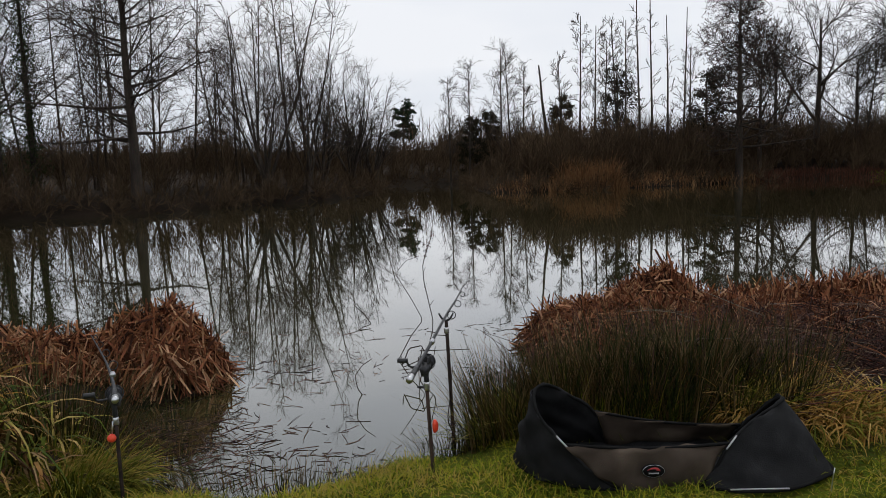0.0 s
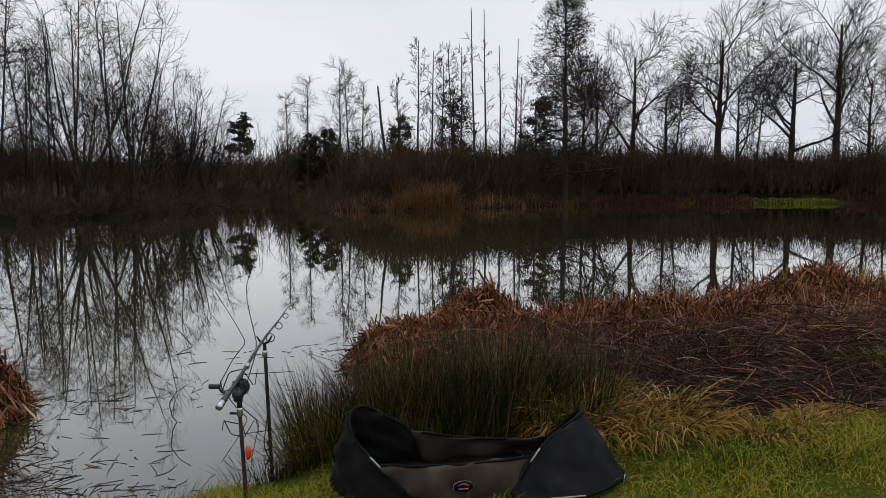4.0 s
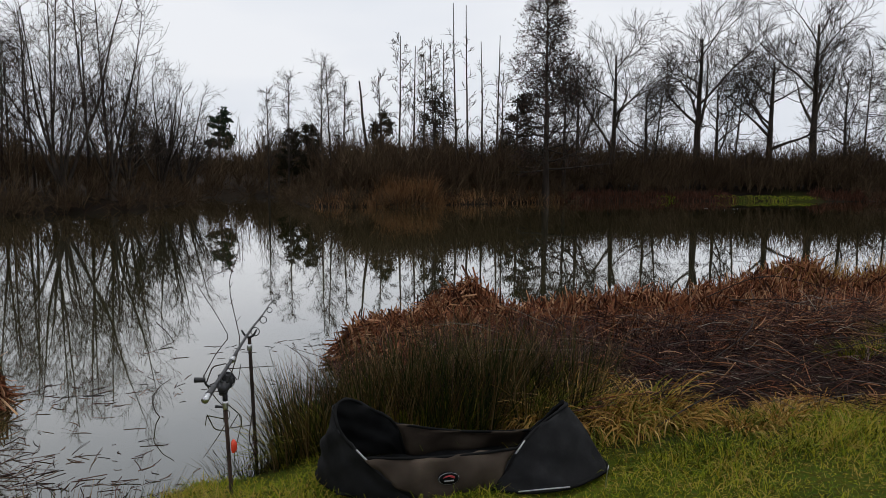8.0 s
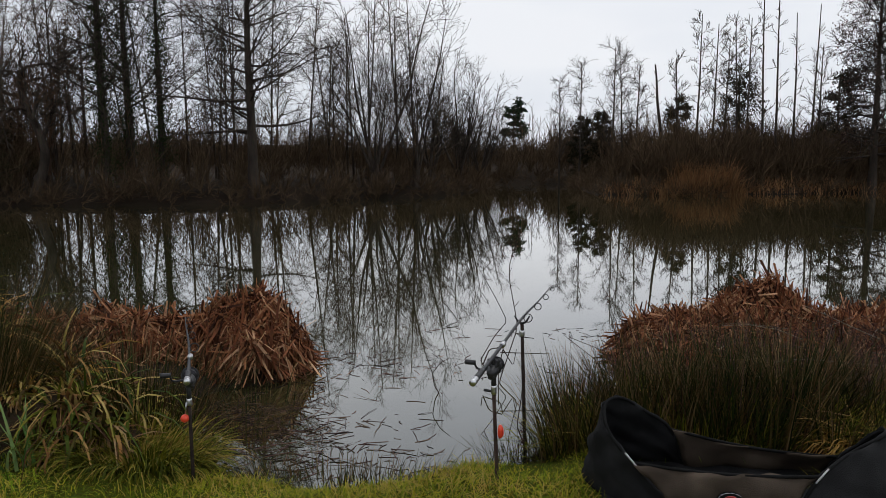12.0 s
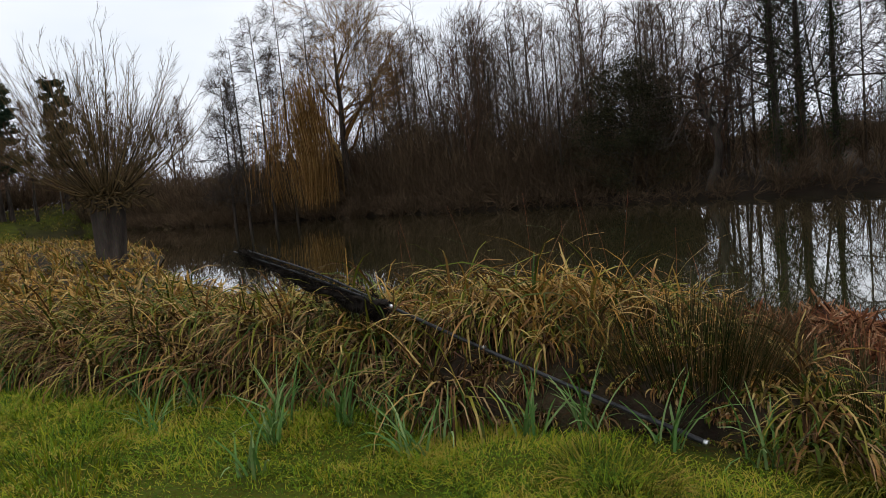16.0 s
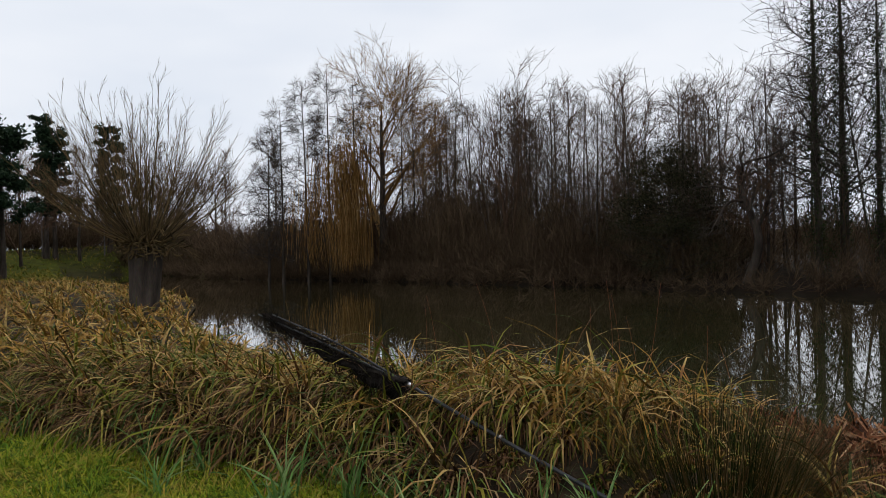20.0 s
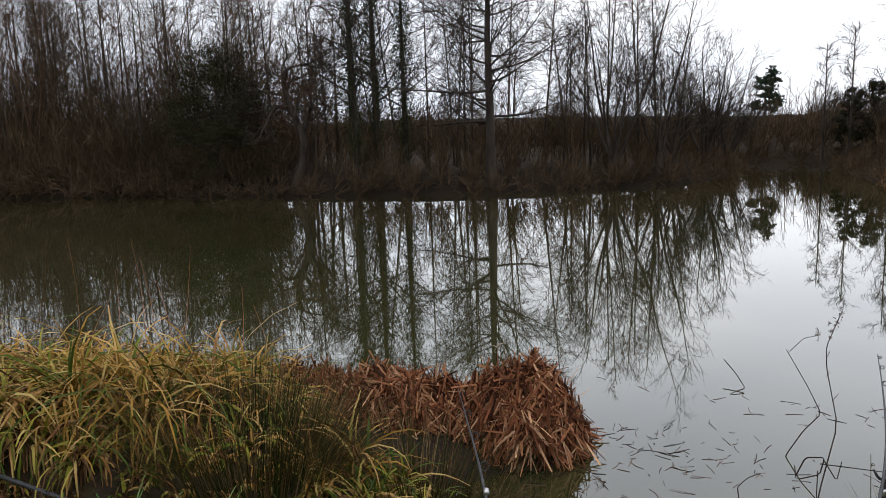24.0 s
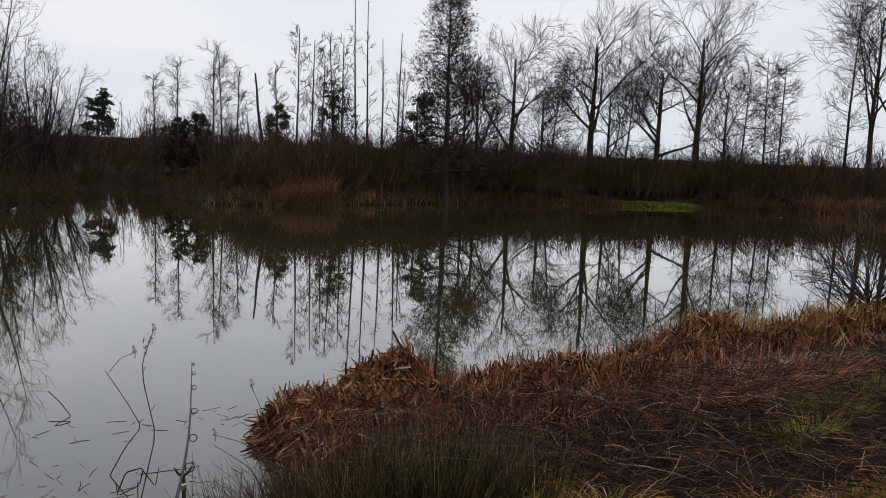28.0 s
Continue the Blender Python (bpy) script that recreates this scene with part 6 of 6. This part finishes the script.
def reel(parent, c, way, s=1.0, handle=-1):
    """A fixed-spool reel slung under the rod at c."""
    c, w = np.asarray(c, float), unit(np.asarray(way, float))
    sd = unit(np.cross(w, [0, 0, 1.0]))
    dn = np.array([0, 0, -1.0])
    body = part("reel", join_np([rod_mesh([c + dn * 0.005, c + dn * 0.035], [0.008, 0.010], 8, 5), rod_mesh([c + dn * 0.055 - w * 0.045, c + dn * 0.055 - w * 0.01, c + dn * 0.055 + w * 0.02], [0.014, 0.026, 0.020], 12, 9),
                                 rod_mesh([c + dn * 0.085 - w * 0.02, c + dn * 0.06], [0.016, 0.022], 10, 5)]), M_BLACK, parent, "black fixed-spool reel", True)
    part("spool", rod_mesh([c + dn * 0.05 + w * 0.02, c + dn * 0.05 + w * 0.035, c + dn * 0.05 + w * 0.055, c + dn * 0.05 + w * 0.06], [0.030, 0.026, 0.026, 0.031], 16, 8), M_CARBON, body, smooth=True)
    part("bail_arm", ring_mesh(c + dn * 0.05 + w * 0.045, w + dn * 0.4, 0.034, 0.0020), M_CARBON, body, smooth=True)
    h0 = c + dn * 0.055 + sd * handle * 0.02
    part("crank", rod_mesh([h0, h0 + sd * handle * 0.045, h0 + sd * handle * 0.055 - dn * 0.03 - w * 0.015], [0.005, 0.005, 0.004], 7, 8), M_BLACK, body, smooth=True)
    h1 = h0 + sd * handle * 0.055 - dn * 0.03 - w * 0.015
    part("handle_knob", rod_mesh([h1 - sd * handle * 0.004, h1 + sd * handle * 0.038], [0.010, 0.011], 9, 5), M_BLACK, body, smooth=True)


def fishing_rod(pts, label, guides, seat, handle):
    P = np.asarray(pts, float)
    ob = thing("fishing_rod", tuple(P[0]), label, "fishing rod", "rods on bank sticks")
    Q = P - P[0]
    n = 40
    C = smooth_line(list(Q), n)
    part("blank", rod_mesh(list(C), list(np.linspace(0.0085, 0.0022, n)), 8, n), M_CARBON, ob, smooth=True)
    s = np.linalg.norm(np.diff(C, axis=0), axis=1).cumsum()
    at = lambda d: C[min(int(np.searchsorted(s, d)) + 1, n - 1)]
    w = unit(C[2] - C[0])
    part("butt_cap", rod_mesh([-w * 0.012, w * 0.03], [0.0135, 0.0125], 12, 5), M_STEEL, ob, "pale metal butt cap", True)
    part("grip", rod_mesh([w * 0.03, w * 0.12], [0.012, 0.011], 10, 5), M_BLACK, ob, smooth=True)
    part("winding_check", rod_mesh([w * (seat + 0.14), w * (seat + 0.165)], [0.0125, 0.0115], 10, 5), M_STEEL, ob, smooth=True)
    for k, d in enumerate(guides):
        r = 0.020 * (1 - 0.12 * k)
        c = at(d)
        side = unit(np.cross(unit(C[-1] - C[0]), [0, 0, 1.0]))
        gob = part("line_guide", ring_mesh(c + side * (r + 0.006) * 0.9 - np.array([0, 0, 0.004]), unit(C[-1] - C[0]), r, 0.0026), M_BLACK, ob, smooth=True)
        part("guide_foot", rod_mesh([c - unit(C[-1] - C[0]) * 0.02, c + side * 0.008, c + unit(C[-1] - C[0]) * 0.02], [0.002, 0.003, 0.002], 6, 6), M_BLACK, gob)
    reel(ob, w * seat, w, 1.0, handle)
    return ob


# rod over the open water
fishing_rod([(-0.155, 2.74, 0.585), (-0.09, 3.08, 0.615), (-0.012, 3.55, 0.648), (0.05, 4.2, 0.60), (0.11, 5.1, 0.51), (0.175, 6.15, 0.365)],
            "dark carbon fishing rod with a black reel, resting over the water", [0.82, 1.25, 1.75, 2.3, 2.85, 3.3], 0.27, -1)
st, top = bank_stick((-0.08, 2.98, 0.10), (-0.10, 2.99, 0.47), "weathered metal bank stick with a red bobbin", M_RUSTY, 0.0085)
part("collar", rod_mesh([top + np.array([0, 0, -0.01]), top + np.array([0, 0, 0.025])], [0.012, 0.012], 10, 5), M_STEEL, st, smooth=True)
part("clamp_screw", rod_mesh([top + np.array([-0.008, 0, 0.0]), top + np.array([-0.04, 0, 0.004])], [0.005, 0.006], 8, 4), M_BLACK, st)
part("rest_head", join_np([rod_mesh([top + np.array([0, 0, 0.025]), top + np.array([0, 0, 0.10])], [0.011, 0.009], 10, 5),
                           rod_mesh([top + np.array([-0.022, 0, 0.135]), top + np.array([-0.012, 0, 0.105]), top + np.array([0.012, 0, 0.105]), top + np.array([0.022, 0, 0.135])], [0.005, 0.006, 0.006, 0.005], 7, 10)]), M_BLACK, st, smooth=True)
part("bobbin", rod_mesh([(0.006, -0.016, 0.185), (0.010, -0.018, 0.20), (0.010, -0.018, 0.225), (0.008, -0.016, 0.24)], [0.005, 0.0125, 0.012, 0.005], 12, 12), M_RED, st, "bright red bobbin", True)
st, top = bank_stick((0.012, 3.52, -0.02), (-0.012, 3.55, 0.62), "dark front bank stick standing in the shallows", M_STALK, 0.009)
part("rest_fork", rod_mesh([top + np.array([-0.035, 0, 0.04]), top + np.array([-0.015, 0, 0.008]), top + np.array([0.015, 0, 0.008]), top + np.array([0.035, 0, 0.04])], [0.004, 0.006, 0.006, 0.004], 7, 10), M_BLACK, st, smooth=True)
part("joint", rod_mesh([top + np.array([0, 0, -0.06]), top + np.array([0, 0, -0.03])], [0.013, 0.013], 10, 4), M_STEEL, st, smooth=True)
# rod beside the reed mound
fishing_rod([(-1.265, 2.70, 0.555), (-1.37, 2.92, 0.555), (-1.60, 3.36, 0.52), (-1.95, 4.0, 0.45), (-2.3, 4.65, 0.36)],
            "dark fishing rod with a reel pointing into the reeds", [0.62, 1.0, 1.45, 1.9], 0.2, -1)
st, top = bank_stick((-1.345, 2.86, 0.08), (-1.345, 2.86, 0.43), "slim dark bank stick with a round red indicator", M_STALK, 0.0075)
part("collar", rod_mesh([top + np.array([0, 0, -0.03]), top + np.array([0, 0, 0.0])], [0.012, 0.011], 10, 4), M_STEEL, st, smooth=True)
part("rest_head", rod_mesh([top, top + np.array([0, 0, 0.1])], [0.010, 0.009], 10, 5), M_BLACK, st, smooth=True)
a = np.linspace(0, np.pi, 9)
ball = [(-0.016, -0.014, 0.268 - 0.017 * math.cos(v)) for v in a]
part("indicator_ball", rod_mesh(ball, [max(0.0005, 0.0175 * math.sin(v)) for v in a], 14, 9), M_RED, st, "round red indicator", True)
part("indicator_stem", rod_mesh([(-0.014, -0.012, 0.285), (-0.008, -0.01, 0.335)], [0.003, 0.003], 6, 3), M_STEEL, st)

# landing net lying over the sedges
butt, ferr, tipn = np.array([-2.34, 2.71, 0.18]), np.array([-4.37, 2.29, 0.70]), np.array([-5.42, 1.72, 1.11])
NET = thing("landing_net", tuple(butt), "black landing net with a long dark handle, laid over the sedges", "landing net")
d = ferr - butt
part("handle", rod_mesh([np.zeros(3), d * 0.5 + np.array([0, 0, -0.012]), d], [0.0118, 0.011, 0.010], 12, 14), M_BLACK, NET, smooth=True)
part("grip_sleeve", rod_mesh([d * 0.0, d * 0.14], [0.0135, 0.013], 12, 5), M_BLACK, NET, smooth=True)
part("butt_ring", rod_mesh([-d * 0.004, d * 0.006], [0.015, 0.015], 12, 4), M_STEEL, NET, smooth=True)
part("joint_band", rod_mesh([d * 0.62, d * 0.627], [0.0115, 0.0115], 12, 4), M_STEEL, NET, smooth=True)
part("spreader_block", rod_mesh([d * 0.985, d * 1.035], [0.017, 0.015], 12, 5), M_STEEL, NET, "shiny metal spreader block", True)
e = tipn - butt
for o in (-0.035, 0.035):
    part("net_arm", rod_mesh([d, (d + e) * 0.5 + np.array([o, o, 0.02]), e + np.array([o * 1.4, o, 0.0])], [0.009, 0.007, 0.005], 8, 14), M_BLACK, NET, smooth=True)
rows = []
for t in np.linspace(0, 1, 30):
    c = d * (1 - t) + e * t + np.array([0, 0, -0.05 * np.sin(np.pi * t)])
    wd = 0.018 + 0.045 * np.clip(1 - t / 0.7, 0, 1) ** 0.8 * np.clip(t / 0.06, 0.3, 1)
    hang = 0.02 + 0.085 * np.clip(1 - t / 0.62, 0, 1) ** 0.9 * np.clip(t / 0.1, 0.2, 1)
    a = np.linspace(0, 2 * np.pi, 17)
    wob = 1 + 0.30 * np.sin(3 * a + 13 * t) + 0.22 * np.sin(5 * a - 24 * t)
    across = unit(np.cross(unit(e - d), [0, 0, 1.0]))
    rows.append(c + across * (np.cos(a) * wd * wob)[:, None] + np.array([0, 0, 1.0]) * (np.where(np.sin(a) > 0, np.sin(a) * 0.02, np.sin(a) * hang) * wob)[:, None])
V, Q = loft(rows)
part("net_bag", (fold(V, 0.009, 720), Q), M_NET, NET, "bunched black net bag", True)
g = rg(721)
n = 900
t = g.uniform(0.0, 1.0, n) ** 1.3
c = d * (1 - t)[:, None] + e * t[:, None] + g.normal(0, 0.05, (n, 3)) * np.array([1, 1, 0.6]) * (1 - 0.8 * t)[:, None] + np.array([0, 0, -0.025]) * (1 - t)[:, None]
P = np.stack([c, c + g.normal(0, 0.03, (n, 3)) + np.array([0, 0, -0.02]), c + g.normal(0, 0.045, (n, 3)) + np.array([0, 0, -0.05])], 1)
tagged(part("loose_mesh", tubes(P, np.full((n, 3), 0.002), 3), M_NET, NET), kind="stuff")


def bent(p):
    """Straight runs with slightly rounded kinks."""
    p = np.asarray(p, float)
    out = [p[0]]
    for a, b in zip(p[:-1], p[1:]):
        out += [a + (b - a) * 0.12, a + (b - a) * 0.5, a + (b - a) * 0.88]
    return out + [p[-1]]


# dead stalks standing in the water
def stalk(name, pts, r0, r1, label, side=(), heads=()):
    p = np.asarray(pts, float)
    ob = thing(name, tuple(p[0]), label, "plant", "dead stalks in the water")
    part("stem", rod_mesh(bent(p - p[0]), list(np.linspace(r0, r1, len(p))), 6), M_STALK, ob)
    for s in side:
        q = np.asarray(s, float) - p[0]
        part("side_stem", rod_mesh(bent(q), [r1 * 1.1, r1 * 0.7], 5), M_STALK, ob)
    for i, h in enumerate(heads):
        g = rg(740 + i)
        c = np.asarray(h, float) - p[0] + g.normal(0, 1, (9, 3)) * np.array([0.008, 0.008, 0.03])
        tagged(part("seed_head", leaf_cloud(g, c, 0.010, 4, 0.011), M_BROWN, ob), kind="stuff")
    return ob


stalk("dead_stalk", [(-0.20, 4.5, -0.1), (-0.19, 4.6, 0.02), (-0.10, 5.0, 0.26), (-0.165, 5.12, 0.55), (-0.17, 5.18, 0.66), (-0.10, 5.22, 0.86)], 0.0042, 0.0022, "dead dark dock stalk with a seed head, standing in the water",
      [[(-0.165, 5.12, 0.5), (-0.145, 5.13, 0.53)], [(-0.168, 5.15, 0.6), (-0.15, 5.16, 0.64)], [(-0.13, 5.06, 0.38), (-0.10, 5.07, 0.42)]], [(-0.105, 5.22, 0.85), (-0.13, 5.21, 0.8), (-0.155, 5.2, 0.74)])
stalk("dead_stalk", [(-0.37, 5.05, -0.1), (-0.36, 5.07, 0.0), (-0.27, 5.1, 0.16), (-0.18, 5.12, 0.27), (-0.26, 5.16, 0.42), (-0.38, 5.22, 0.61)], 0.0042, 0.0022, "bent dead dark stalk standing in the water",
      [[(-0.36, 5.22, 0.6), (-0.29, 5.25, 0.68), (-0.20, 5.28, 0.70)]], [(-0.22, 5.28, 0.70)])
stalk("dead_stalk", [(-0.30, 4.62, 0.10), (-0.26, 4.63, 0.20), (-0.17, 4.62, 0.22), (-0.19, 4.6, 0.13), (-0.30, 4.58, 0.09), (-0.31, 4.6, 0.16)], 0.0042, 0.003, "loop of a snapped dark twig over the water",
      [[(-0.17, 4.62, 0.2), (-0.11, 4.62, 0.10), (-0.09, 4.62, 0.21)], [(-0.19, 4.6, 0.19), (-0.02, 4.62, 0.185), (0.13, 4.64, 0.18)], [(-0.2, 4.6, 0.15), (-0.2, 4.6, 0.05), (-0.2, 4.6, -0.05)]])
stalk("dead_stalk", [(-0.83, 6.46, 0.12), (-0.73, 6.3, 0.07), (-0.65, 6.13, 0.02), (-0.72, 6.05, 0.01), (-0.79, 5.97, -0.02)], 0.004, 0.003, "bent twig breaking the water surface")
stalk("dead_stalk", [(-0.52, 4.35, -0.03), (-0.56, 4.33, 0.04), (-0.57, 4.3, 0.13), (-0.52, 4.28, 0.2), (-0.46, 4.27, 0.24)], 0.0035, 0.002, "thin curled dead stem in the water")
stalk("dead_stalk", [(0.02, 3.3, 0.10), (-0.02, 3.28, 0.22), (0.0, 3.26, 0.36), (0.01, 3.25, 0.48)], 0.003, 0.002, "thin drooping weed beside the bank stick", [], [(0.0, 3.27, 0.2), (-0.01, 3.27, 0.15)])
# thin rushes standing out over the water beside the clump
for i, (x0, y0, dx, dz) in enumerate([(0.62, 5.25, -0.12, 0.42), (0.5, 4.6, -0.3, 0.3), (0.6, 5.1, -0.35, 0.16)]):
    stalk("dead_stalk", [(x0, y0, -0.05), (x0 + dx * 0.3, y0, dz * 0.5), (x0 + dx, y0 + 0.05, dz)], 0.003, 0.0015, "thin dark stem leaning out of the reed mound", [], [(x0 + dx, y0 + 0.05, dz)] if i % 2 == 0 else [])
# pale withered reed tops beside the mound
for i, (x, y, z) in enumerate([(-1.71, 4.9, 0.42), (-2.13, 4.9, 0.58)]):
    g = rg(770 + i)
    t = thing("reed_stalk", (x, y, 0.0), "thin reed stalk with a pale withered drooping top", "plant", "reed stalks beside the mound")
    line = np.stack([0.02 * np.sin(np.linspace(0, 2, 6)), np.zeros(6), np.linspace(-0.03, z - 0.04, 6)], 1)[None]
    part("stalk", tubes(line, np.linspace(0.003, 0.002, 6)[None], 5), M_REED, t)
    top_ = np.repeat(line[0, -1:], 7, axis=0)
    tagged(part("withered_top", blades(g, top_, g.uniform(0.05, 0.12, 7), 0.011, 0.5, 2.6, 4), M_PALESTEM, t), kind="stuff")
# fallen branches on the slope
for i, pts in enumerate([[(1.75, 3.05, 0.14), (2.2, 3.16, 0.29), (2.64, 3.27, 0.35), (3.29, 3.39, 0.45), (3.8, 3.5, 0.48)], [(2.06, 3.19, 0.12), (2.08, 3.3, 0.22), (2.1, 3.5, 0.33)],
                         [(3.5, 5.3, 0.34), (3.87, 5.1, 0.55), (4.18, 5.0, 0.55), (4.6, 4.7, 0.4)], [(2.3, 4.1, 0.28), (2.9, 4.3, 0.34), (3.6, 4.35, 0.3)], [(2.6, 3.8, 0.25), (3.2, 4.2, 0.36), (3.5, 4.6, 0.4)],
                         [(3.6, 5.0, 0.4), (3.95, 4.85, 0.42), (4.25, 4.6, 0.36)]]):
    p = np.asarray(pts, float)
    ob = thing("fallen_branch", tuple(p[0]), "bare dark fallen branch lying across the brown slope", "branch", "fallen branches on the slope")
    part("limb", rod_mesh(list(p - p[0]), list(np.linspace(0.0050, 0.0022, len(p))), 6, len(p) * 5), M_STALK, ob)
    g = rg(760 + i)
    a_ = sprout(g, smooth_line(list(p - p[0]), 8)[None], np.linspace(0.006, 0.003, 8)[None], 6, 0.2, 0.95, 0.7, 0.4, 4, 0.2, 0.15, 0.5, 0.3, 0.4, 0.002)
    for q_, r_ in zip(*a_):
        part("side_twig", tubes(q_[None], r_[None], 4), M_STALK, ob)
